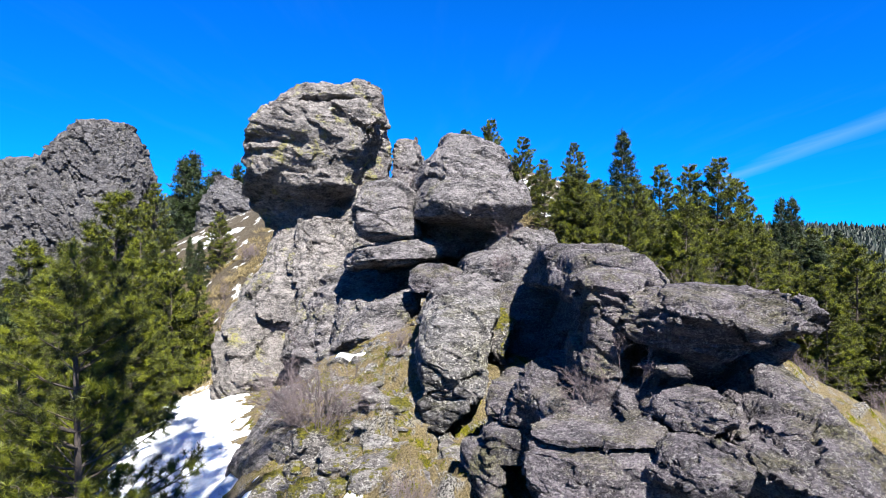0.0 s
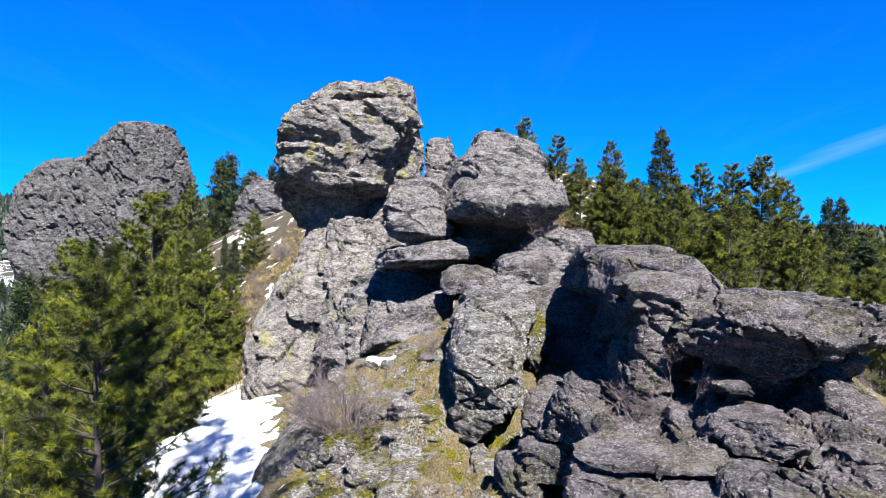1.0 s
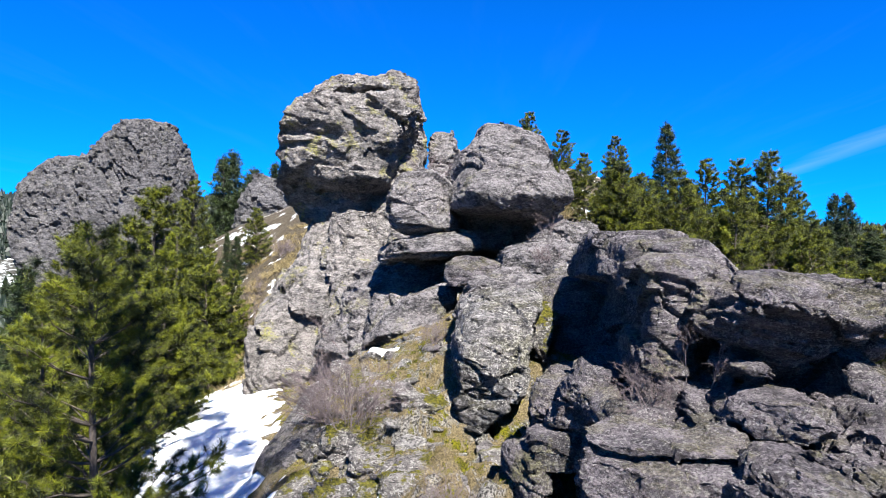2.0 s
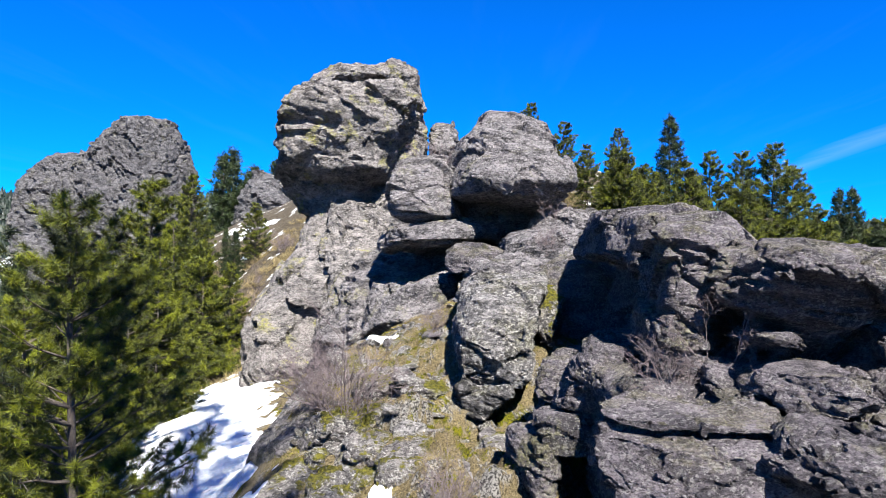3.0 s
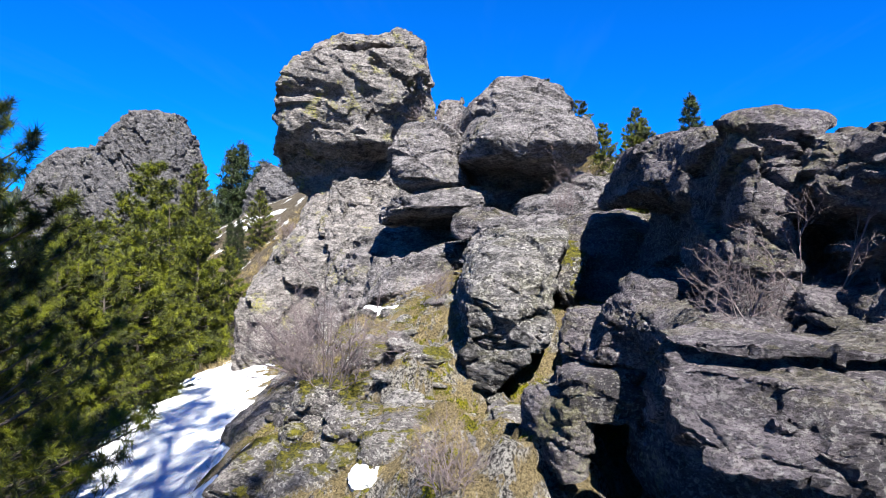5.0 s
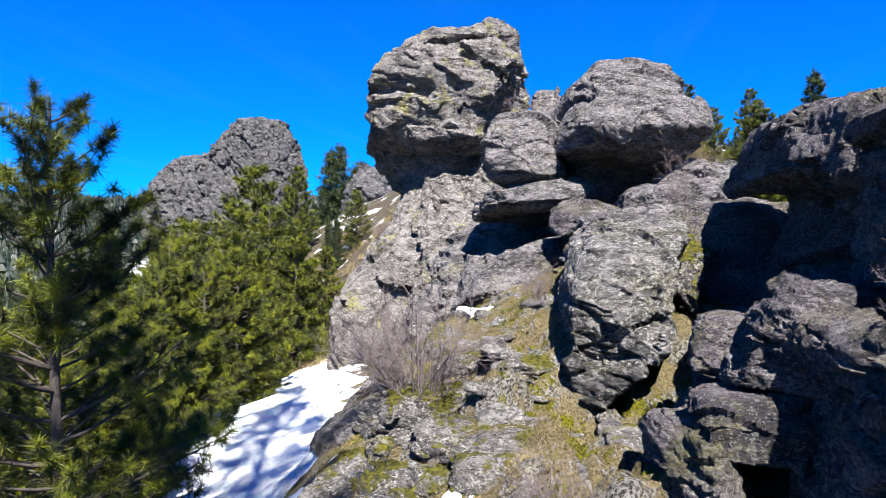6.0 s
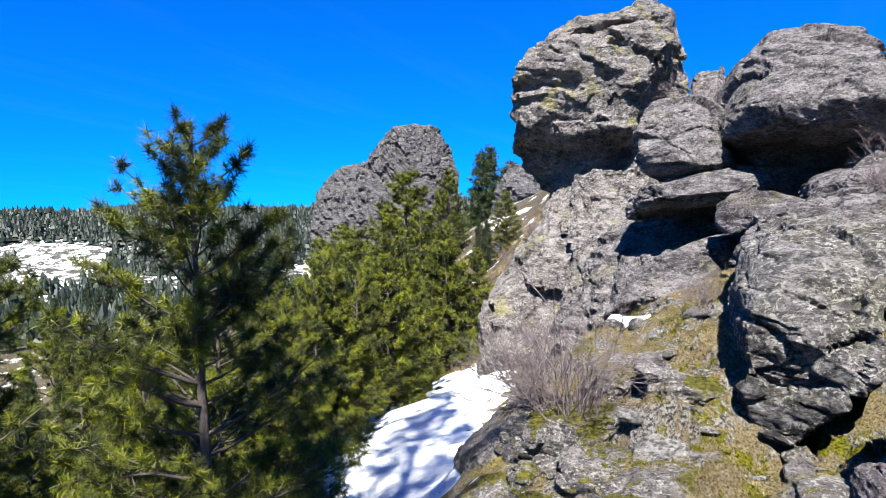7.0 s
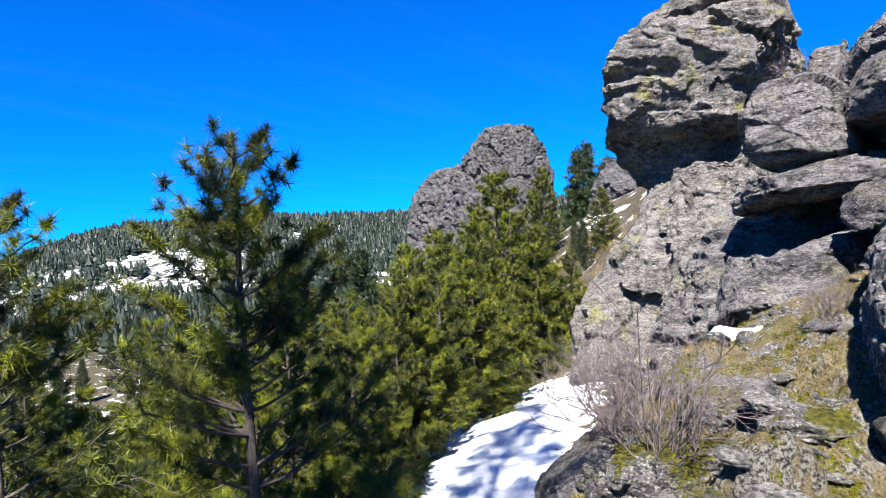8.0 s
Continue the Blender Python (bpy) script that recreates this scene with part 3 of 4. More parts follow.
rock("rock_ledge", [(10.56, -2.10, 23.20, 0.89, 1.00), (10.15, -2.33, 22.90, 1.44, 1.40), (9.11, -2.43, 22.40, 1.56, 1.70), (7.94, -2.43, 22.00, 1.53, 1.90)], M_ROCK, "sloping grey rock ledge below the hollow", "rock formation", seed=16, res=0.05, rough=0.5, block=1.2, square=3)
rock("balanced_boulder", [(17.05, 0.15, 27.2, 0.45, 0.7), (16.7, 0.25, 26.8, 0.85, 1.2), (16.1, 0.45, 26, 1.25, 2), (15.2, 0.72, 25, 1.65, 2.9), (14.3, 0.86, 24.2, 1.92, 3.5), (13.7, 0.82, 23.8, 1.95, 3.5), (13.3, 0.62, 23.7, 1.75, 3.1), (13, 0.58, 24.6, 1.45, 2), (12.4, 0.56, 25, 1.25, 1.6), (11.6, 0.52, 25.3, 1, 1.4)], M_ROCK, "big square grey boulder with a dark undercut base", "boulder", seed=17, res=0.045, square=3.6, rough=0.5, block=2.0, strata=0.16, cuts=12, turn=10, dip=(0.35, 0.2, 1))
rock("boulder", [(11.57, -0.41, 19.2, 0.4, 0.5), (11.38, -0.2, 19.2, 0.82, 0.8), (11, -0.25, 19, 0.81, 0.9), (10.71, -0.43, 18.9, 0.43, 0.7)], M_DARK, "small purple-grey boulder below the undercut", "boulder", seed=19, res=0.04, rough=0.5, block=0.9)
rock("boulder", [(10.69, -1.07, 20, 0.29, 0.6), (10.36, -1.51, 19.8, 0.8, 0.9), (9.91, -1.86, 19.5, 1.02, 1), (9.43, -2.28, 19.2, 0.95, 1), (8.88, -2.7, 18.9, 0.73, 0.8)], M_ROCK, "tilted grey slab on the slope below the hollow", "boulder", seed=21, res=0.045, rough=0.5, block=1)
rock("boulder", [(9.52, -4.38, 25.00, 0.70, 0.60), (8.92, -4.69, 24.80, 1.10, 0.80), (8.36, -4.90, 24.70, 0.69, 0.70)], M_ROCK, "grey ledge block at the foot of the tower", "boulder", seed=23, res=0.05, rough=0.6, block=0.8)
rock("boulder", [(8.93, -4.39, 23.00, 0.26, 0.30), (8.67, -4.48, 22.90, 0.36, 0.35), (8.39, -4.73, 22.80, 0.32, 0.35)], M_HEAD, "small pale stone under the ledge block", "boulder", seed=24, res=0.04, rough=0.5, block=0.6)
crag = tagged(new("rock_ledges"), "pale grey rock ledges stepping up under the big boulder", "rock formation", "rocks of the outcrop")
for rows_, seed_ in (
    ([(11.98, 2.65, 20.4, 0.96, 1.6), (11.84, 2.4, 20.2, 1.29, 1.8), (11.33, 2.25, 20, 1.39, 1.9), (10.75, 1.98, 19.8, 1.52, 2.1)], 125),
    ([(12.87, 2.99, 23, 0.37, 1.2), (12.64, 3.12, 22.6, 0.86, 1.6), (12.05, 2.88, 22.2, 1.13, 2), (11.38, 2.71, 22, 1.33, 2.1)], 126),
    ([(11.25, 1.59, 17.4, 0.86, 1.6), (11.12, 1.23, 17, 1.24, 2), (10.73, 0.97, 16.6, 1.35, 2.2), (10.23, 0.89, 16.4, 1.38, 2.3)], 127),
    ([(13.33, 2.53, 25, 0.26, 1), (13, 2.62, 24.6, 0.61, 1.3), (12.16, 2.5, 24.2, 0.73, 1.6), (11.41, 2.39, 24, 0.82, 1.6)], 128),
):
    rock("ledge", rows_, M_ROCK, "", "", seed=seed_, res=0.05, rough=0.55, block=1.3, square=3.6, strata=0.16, turn=-8, parent=crag)
rock("rock_pillar", [(10.93, 0.61, 15.2, 0.62, 0.9), (10.77, 0.47, 14.6, 0.79, 1.1), (10.46, 0.36, 13.9, 0.83, 1.2), (10.04, 0.29, 13.4, 0.82, 1.25), (9.64, 0.21, 13.1, 0.77, 1.25), (9.27, 0.15, 12.9, 0.66, 1.2), (9.17, 0.11, 12.85, 0.59, 1.15), (9.09, 0.04, 12.8, 0.54, 1.15), (8.77, -0.09, 12.6, 0.34, 0.9), (8.45, -0.15, 12.4, 0.14, 0.6)], M_LICHEN, "lichen-crusted rock buttress with moss on its shoulder", "rock formation", seed=27, res=0.03, rough=0.45, block=1.5, turn=6, square=4, cuts=8)
rock("rock_saddle", [(11.3, 2.5, 16, 0.7, 0.9), (11, 2.35, 15.6, 1.1, 1.3), (10.2, 2.3, 15.3, 1.3, 1.45), (9, 2.2, 15.1, 1.5, 1.7)], M_DARK, "low rock saddle between buttress and overhang", "rock formation", seed=28, res=0.04, rough=0.6, block=0.9)
rock("rock_apron", [(8.35, -3.3, 15.9, 0.45, 2), (8, -3.4, 15.3, 0.8, 3), (7.3, -3.65, 14.9, 1.05, 3.6), (6, -3.9, 14.5, 1.3, 4)], M_ROCK, "grey rock flank sloping down to the snow", "rock formation", seed=47, res=0.045, rough=0.5, block=1.1, turn=10, cuts=10)
rock("mossy_ledge", [(10.8, 1.1, 14.85, 0.4, 0.3), (10.66, 1.18, 14.6, 0.5, 0.45), (10.4, 1.3, 14.1, 0.36, 0.4), (10, 1.25, 13.5, 0.22, 0.3), (9.6, 1.12, 13.1, 0.13, 0.2)], M_MOSSY, "moss-grown rock shoulder of the lichened buttress", "rock formation", seed=97, res=0.03, rough=0.7, block=0.4, strata=0.1, cuts=4)
crag = tagged(new("mossy_outcrop"), "low mossy grey rock outcrop on the slope", "rock formation", "rocks of the outcrop")
rock("block", [(8.4, -1.7, 11.1, 0.275, 0.225), (8.35, -1.7, 11.1, 0.475, 0.4), (8.22, -1.7, 11.02, 0.55, 0.475), (7.9, -1.7, 11.1, 0.6, 0.5)], M_MOSSY, "", "", seed=80, res=0.03, rough=0.6, block=0.6, turn=20, strata=0.16, cuts=12, parent=crag)
rock("block", [(8.5, -0.9, 10.5, 0.2475, 0.2025), (8.46, -0.9, 10.5, 0.4275, 0.36), (8.34, -0.9, 10.42, 0.495, 0.4275), (8.05, -0.9, 10.5, 0.54, 0.45)], M_MOSSY, "", "", seed=81, res=0.03, rough=0.6, block=0.6, turn=-15, strata=0.16, cuts=12, parent=crag)
rock("block", [(8.2, -2.4, 11.9, 0.275, 0.225), (8.15, -2.4, 11.9, 0.475, 0.4), (8.02, -2.4, 11.82, 0.55, 0.475), (7.7, -2.4, 11.9, 0.6, 0.5)], M_MOSSY, "", "", seed=82, res=0.03, rough=0.6, block=0.6, turn=30, strata=0.16, cuts=12, parent=crag)
rock("block", [(8.45, -0.3, 10.1, 0.22, 0.18), (8.41, -0.3, 10.1, 0.38, 0.32), (8.31, -0.3, 10.02, 0.44, 0.38), (8.05, -0.3, 10.1, 0.48, 0.4)], M_MOSSY, "", "", seed=83, res=0.03, rough=0.6, block=0.6, turn=10, strata=0.16, cuts=12, parent=crag)
rock("block", [(8.6, 0.35, 10.5, 0.22, 0.18), (8.56, 0.35, 10.5, 0.38, 0.32), (8.46, 0.35, 10.42, 0.44, 0.38), (8.2, 0.35, 10.5, 0.48, 0.4)], M_MOSSY, "", "", seed=84, res=0.03, rough=0.6, block=0.6, turn=-20, strata=0.16, cuts=12, parent=crag)
rock("block", [(8.95, -1.9, 13.2, 0.275, 0.225), (8.9, -1.9, 13.2, 0.475, 0.4), (8.77, -1.9, 13.12, 0.55, 0.475), (8.45, -1.9, 13.2, 0.6, 0.5)], M_MOSSY, "", "", seed=85, res=0.03, rough=0.6, block=0.6, turn=15, strata=0.16, cuts=12, parent=crag)
rock("block", [(9, -1, 12.5, 0.22, 0.18), (8.96, -1, 12.5, 0.38, 0.32), (8.86, -1, 12.42, 0.44, 0.38), (8.6, -1, 12.5, 0.48, 0.4)], M_MOSSY, "", "", seed=86, res=0.03, rough=0.6, block=0.6, turn=40, strata=0.16, cuts=12, parent=crag)
rock("block", [(8.95, -2.6, 14.6, 0.275, 0.225), (8.9, -2.6, 14.6, 0.475, 0.4), (8.77, -2.6, 14.52, 0.55, 0.475), (8.45, -2.6, 14.6, 0.6, 0.5)], M_MOSSY, "", "", seed=87, res=0.03, rough=0.6, block=0.6, turn=-10, strata=0.16, cuts=12, parent=crag)
rock("block", [(7.76, -2.36, 9.69, 0.13, 0.17), (7.73, -2.36, 9.69, 0.22, 0.29), (7.64, -2.36, 9.63, 0.26, 0.35), (7.24, -2.36, 9.69, 0.31, 0.4)], M_MOSSY, "", "", seed=300, res=0.03, rough=0.6, block=0.5, turn=1, strata=0.12, cuts=14, square=3.2, parent=crag)
rock("block", [(8.48, -1.1, 10.21, 0.2, 0.25), (8.45, -1.1, 10.21, 0.34, 0.43), (8.29, -1.1, 10.15, 0.4, 0.5), (7.89, -1.1, 10.21, 0.48, 0.58)], M_MOSSY, "", "", seed=301, res=0.03, rough=0.6, block=0.5, turn=-4, strata=0.12, cuts=14, square=3.2, parent=crag)
rock("block", [(8.02, -2.19, 9.88, 0.09, 0.13), (7.97, -2.19, 9.88, 0.16, 0.22), (7.76, -2.19, 9.82, 0.19, 0.26), (7.36, -2.19, 9.88, 0.22, 0.3)], M_MOSSY, "", "", seed=302, res=0.03, rough=0.6, block=0.5, turn=32, strata=0.12, cuts=14, square=3.2, parent=crag)
rock("block", [(7.87, -2.95, 11.1, 0.16, 0.27), (7.85, -2.95, 11.1, 0.27, 0.47), (7.74, -2.95, 11.04, 0.32, 0.55), (7.34, -2.95, 11.1, 0.39, 0.63)], M_MOSSY, "", "", seed=304, res=0.03, rough=0.6, block=0.5, turn=10, strata=0.12, cuts=14, square=3.2, parent=crag)
rock("block", [(8.6, -2.18, 12.04, 0.18, 0.38), (8.55, -2.18, 12.04, 0.3, 0.65), (8.35, -2.18, 11.98, 0.36, 0.76), (7.95, -2.18, 12.04, 0.43, 0.88)], M_MOSSY, "", "", seed=305, res=0.03, rough=0.6, block=0.5, turn=-50, strata=0.12, cuts=14, square=3.2, parent=crag)
rock("block", [(8.22, -1.61, 10.21, 0.13, 0.19), (8.19, -1.61, 10.21, 0.23, 0.33), (8.08, -1.61, 10.15, 0.27, 0.38), (7.68, -1.61, 10.21, 0.32, 0.44)], M_MOSSY, "", "", seed=307, res=0.03, rough=0.6, block=0.5, turn=-45, strata=0.12, cuts=14, square=3.2, parent=crag)
rock("block", [(7.84, -2.98, 10.7, 0.2, 0.34), (7.79, -2.98, 10.7, 0.34, 0.58), (7.62, -2.98, 10.64, 0.4, 0.69), (7.22, -2.98, 10.7, 0.48, 0.79)], M_MOSSY, "", "", seed=308, res=0.03, rough=0.6, block=0.5, turn=-7, strata=0.12, cuts=14, square=3.2, parent=crag)
rock("block", [(8.11, -2.72, 11.29, 0.09, 0.19), (8.06, -2.72, 11.29, 0.15, 0.32), (7.89, -2.72, 11.23, 0.18, 0.37), (7.49, -2.72, 11.29, 0.21, 0.43)], M_MOSSY, "", "", seed=309, res=0.03, rough=0.6, block=0.5, turn=6, strata=0.12, cuts=14, square=3.2, parent=crag)
rock("block", [(8.08, -2.19, 10.4, 0.17, 0.26), (8.04, -2.19, 10.4, 0.29, 0.44), (7.88, -2.19, 10.34, 0.34, 0.52), (7.48, -2.19, 10.4, 0.41, 0.59)], M_MOSSY, "", "", seed=310, res=0.03, rough=0.6, block=0.5, turn=-9, strata=0.12, cuts=14, square=3.2, parent=crag)
rock("block", [(7.6, -2.9, 9.57, 0.11, 0.21), (7.56, -2.9, 9.57, 0.18, 0.36), (7.39, -2.9, 9.51, 0.21, 0.42), (6.99, -2.9, 9.57, 0.26, 0.49)], M_MOSSY, "", "", seed=311, res=0.03, rough=0.6, block=0.5, turn=-20, strata=0.12, cuts=14, square=3.2, parent=crag)
rock("block", [(8.25, -2.81, 12.02, 0.11, 0.14), (8.21, -2.81, 12.02, 0.2, 0.24), (8.08, -2.81, 11.96, 0.23, 0.28), (7.68, -2.81, 12.02, 0.28, 0.32)], M_MOSSY, "", "", seed=312, res=0.03, rough=0.6, block=0.5, turn=-40, strata=0.12, cuts=14, square=3.2, parent=crag)
rock("block", [(8.08, -2.01, 9.83, 0.16, 0.33), (8.03, -2.01, 9.83, 0.27, 0.55), (7.82, -2.01, 9.77, 0.32, 0.65), (7.42, -2.01, 9.83, 0.38, 0.75)], M_MOSSY, "", "", seed=314, res=0.03, rough=0.6, block=0.5, turn=-41, strata=0.12, cuts=14, square=3.2, parent=crag)
rock("block", [(7.96, -2.13, 9.94, 0.13, 0.18), (7.93, -2.13, 9.94, 0.23, 0.3), (7.8, -2.13, 9.88, 0.27, 0.36), (7.4, -2.13, 9.94, 0.32, 0.41)], M_MOSSY, "", "", seed=315, res=0.03, rough=0.6, block=0.5, turn=-30, strata=0.12, cuts=14, square=3.2, parent=crag)
crag = tagged(new("overhanging_rock"), "dark purple-grey rock wall with an overhanging shadowed face", "rock formation", "rocks of the outcrop")
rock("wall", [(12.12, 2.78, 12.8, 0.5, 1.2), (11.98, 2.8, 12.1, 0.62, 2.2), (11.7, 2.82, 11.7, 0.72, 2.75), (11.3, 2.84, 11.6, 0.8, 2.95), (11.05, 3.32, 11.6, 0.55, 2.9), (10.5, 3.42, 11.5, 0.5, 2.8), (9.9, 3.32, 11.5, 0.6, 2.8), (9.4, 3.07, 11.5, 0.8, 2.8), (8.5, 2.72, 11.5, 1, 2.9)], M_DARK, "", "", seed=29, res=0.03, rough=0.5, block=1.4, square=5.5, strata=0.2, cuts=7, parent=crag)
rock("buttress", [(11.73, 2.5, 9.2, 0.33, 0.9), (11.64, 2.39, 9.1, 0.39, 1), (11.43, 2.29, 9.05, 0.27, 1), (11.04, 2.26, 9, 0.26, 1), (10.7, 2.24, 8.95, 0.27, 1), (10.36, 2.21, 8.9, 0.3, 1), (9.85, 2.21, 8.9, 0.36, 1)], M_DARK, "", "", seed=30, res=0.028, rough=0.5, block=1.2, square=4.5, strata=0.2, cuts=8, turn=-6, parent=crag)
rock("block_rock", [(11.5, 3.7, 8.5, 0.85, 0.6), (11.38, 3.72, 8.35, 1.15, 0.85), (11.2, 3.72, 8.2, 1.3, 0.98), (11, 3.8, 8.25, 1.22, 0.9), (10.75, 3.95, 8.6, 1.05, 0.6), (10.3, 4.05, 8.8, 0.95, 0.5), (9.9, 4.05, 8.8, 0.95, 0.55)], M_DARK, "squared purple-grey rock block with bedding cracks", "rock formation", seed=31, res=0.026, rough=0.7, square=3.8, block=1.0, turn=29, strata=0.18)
crag = tagged(new("rock_shelf"), "broken purple-grey rock shelf of stepped blocks under the overhang", "rock formation", "rocks of the outcrop")
for rows_, turn_, seed_ in (
    ([(10.3, 1.9, 9.7, 0.4, 0.55), (10.24, 1.85, 9.6, 0.48, 0.75), (10.05, 1.75, 9.5, 0.55, 0.85), (9.85, 1.68, 9.5, 0.6, 0.9), (9.4, 1.6, 9.5, 0.68, 0.95)], -6, 60),
    ([(9.89, 1.15, 10.4, 0.21, 0.6), (9.82, 1.15, 10.3, 0.33, 0.7), (9.6, 1.15, 10.2, 0.36, 0.8), (9.31, 1.16, 10.2, 0.35, 0.8)], -14, 61),
    ([(10.08, 2.06, 8.5, 0.48, 0.5), (10.04, 1.97, 8.4, 0.54, 0.65), (9.83, 1.9, 8.3, 0.59, 0.75), (9.57, 1.86, 8.3, 0.61, 0.8)], 8, 62),
    ([(9.41, 1.27, 9.6, 0.34, 0.5), (9.38, 1.21, 9.5, 0.43, 0.7), (9.21, 1.18, 9.4, 0.49, 0.8), (8.91, 1.11, 9.4, 0.5, 0.8)], -10, 63),
    ([(9.11, 0.58, 9.3, 0.12, 0.35), (9.05, 0.58, 9.2, 0.24, 0.5), (8.88, 0.58, 9.1, 0.28, 0.6), (8.43, 0.56, 9.1, 0.24, 0.6)], 12, 64),
    ([(10.34, 2.62, 7.9, 0.22, 0.5), (10.3, 2.55, 7.8, 0.3, 0.65), (10.12, 2.49, 7.7, 0.31, 0.7), (9.88, 2.5, 7.7, 0.3, 0.7)], -6, 65),
    ([(10.36, 3.01, 7.4, 0.2, 0.5), (10.34, 2.88, 7.3, 0.3, 0.7), (10.16, 2.77, 7.2, 0.33, 0.8), (9.96, 2.76, 7.2, 0.34, 0.8)], 10, 66),
    ([(10.64, 2.83, 7.7, 0.17, 0.4), (10.61, 2.75, 7.6, 0.23, 0.5), (10.54, 2.77, 7.6, 0.23, 0.5), (10.44, 2.86, 7.7, 0.14, 0.4)], 6, 67),
    ([(10.2, 2.35, 10.9, 0.44, 0.72), (10.08, 2.35, 10.9, 0.55, 0.9), (9.5, 2.41, 10.96, 0.52, 0.85), (8.8, 2.35, 10.9, 0.66, 1.08)], -10, 68),
    ([(9.7, 1.75, 11.9, 0.48, 0.64), (9.58, 1.75, 11.9, 0.6, 0.8), (9.0, 1.8, 11.96, 0.57, 0.76), (8.3, 1.75, 11.9, 0.72, 0.96)], -6, 69),
    ([(9.9, 3.6, 7.9, 0.7, 0.5), (9.75, 3.6, 7.8, 0.9, 0.8), (9.3, 3.5, 7.7, 1.1, 1.0), (8.2, 3.4, 7.6, 1.3, 1.2)], -16, 70),
    ([(9.75, 2.2, 8.6, 0.5, 0.5), (9.6, 2.2, 8.5, 0.7, 0.7), (9.0, 2.2, 8.5, 0.8, 0.8), (8.2, 2.2, 8.5, 0.9, 0.9)], 10, 71),
):
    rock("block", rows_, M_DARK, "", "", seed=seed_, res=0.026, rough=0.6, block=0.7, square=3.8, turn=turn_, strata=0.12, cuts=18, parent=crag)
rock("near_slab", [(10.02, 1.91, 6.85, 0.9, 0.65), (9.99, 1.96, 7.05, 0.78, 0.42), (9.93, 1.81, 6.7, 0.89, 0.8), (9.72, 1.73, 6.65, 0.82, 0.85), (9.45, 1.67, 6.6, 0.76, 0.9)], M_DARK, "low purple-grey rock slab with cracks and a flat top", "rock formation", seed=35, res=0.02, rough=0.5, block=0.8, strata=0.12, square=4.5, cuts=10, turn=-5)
rock("boulder", [(10.16, 2.52, 5.9, 0.23, 0.35), (10.14, 2.44, 5.8, 0.31, 0.45), (10, 2.38, 5.75, 0.33, 0.5), (9.77, 2.34, 5.7, 0.34, 0.5)], M_DARK, "small dark boulder wedged against the slab", "boulder", seed=43, res=0.022, rough=0.6, block=0.5, turn=20)
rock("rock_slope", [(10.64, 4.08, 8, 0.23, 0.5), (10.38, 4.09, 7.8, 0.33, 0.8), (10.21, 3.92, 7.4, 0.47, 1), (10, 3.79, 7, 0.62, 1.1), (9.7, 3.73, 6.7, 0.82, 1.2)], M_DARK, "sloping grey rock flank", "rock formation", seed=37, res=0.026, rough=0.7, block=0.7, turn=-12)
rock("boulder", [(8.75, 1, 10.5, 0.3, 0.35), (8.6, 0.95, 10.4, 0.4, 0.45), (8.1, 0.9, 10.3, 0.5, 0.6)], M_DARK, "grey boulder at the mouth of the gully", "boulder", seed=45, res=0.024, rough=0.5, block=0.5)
crag = tagged(new("far_rock_tower"), "tall rounded grey rock tower rising over pines", "rock formation", "rocks of the outcrop")
rock("summit", [(38.48, -69.81, 130, 1.88, 5), (37.12, -72.82, 129.5, 6.52, 7), (33.97, -73.56, 129, 8.87, 8.5), (28.63, -74.16, 129, 10.68, 9.5), (21.97, -74.42, 129, 11.55, 10.5), (12.9, -74.86, 129, 11.23, 11), (0.8, -75.86, 129, 10.12, 11)], M_FAR, "", "", seed=39, res=0.28, rough=1.1, block=4.2, strata=2.0, square=3.6, cuts=8, dip=(0.9, 0.1, 0.5), parent=crag)
rock("shoulder", [(30.33, -85, 127, 5.87, 4), (28.33, -85.71, 126.5, 8.21, 5), (25.28, -86.21, 126, 9.73, 6), (22.29, -87.19, 126, 10.85, 7.5), (16.32, -87.41, 126, 10.53, 8), (7.99, -87.5, 126, 9.54, 9), (-0.33, -87.42, 126, 9.53, 9)], M_FAR, "", "", seed=40, res=0.28, rough=1.1, block=3.5, strata=1.8, square=3.4, cuts=8, dip=(0.9, 0.1, 0.5), parent=crag)
rock("far_rock", [(24.93, -39.3, 110, 1.45, 2), (22.87, -38.72, 110, 3.22, 3.2), (19.8, -38.7, 110, 4.52, 4.5), (12.87, -38.7, 110, 5.45, 5.5)], M_FAR, "grey rock knob on the far hillside", "rock formation", seed=41, res=0.25, block=3, strata=1)

snow_patch("old white snow strip below the rock, dappled by tree shade", [(-11.6, 31), (-10.7, 26), (-8.3, 18), (-6.3, 13), (-5.6, 9.5)], [1.2, 2.0, 2.7, 2.45, 2.15], 0.15, 4)


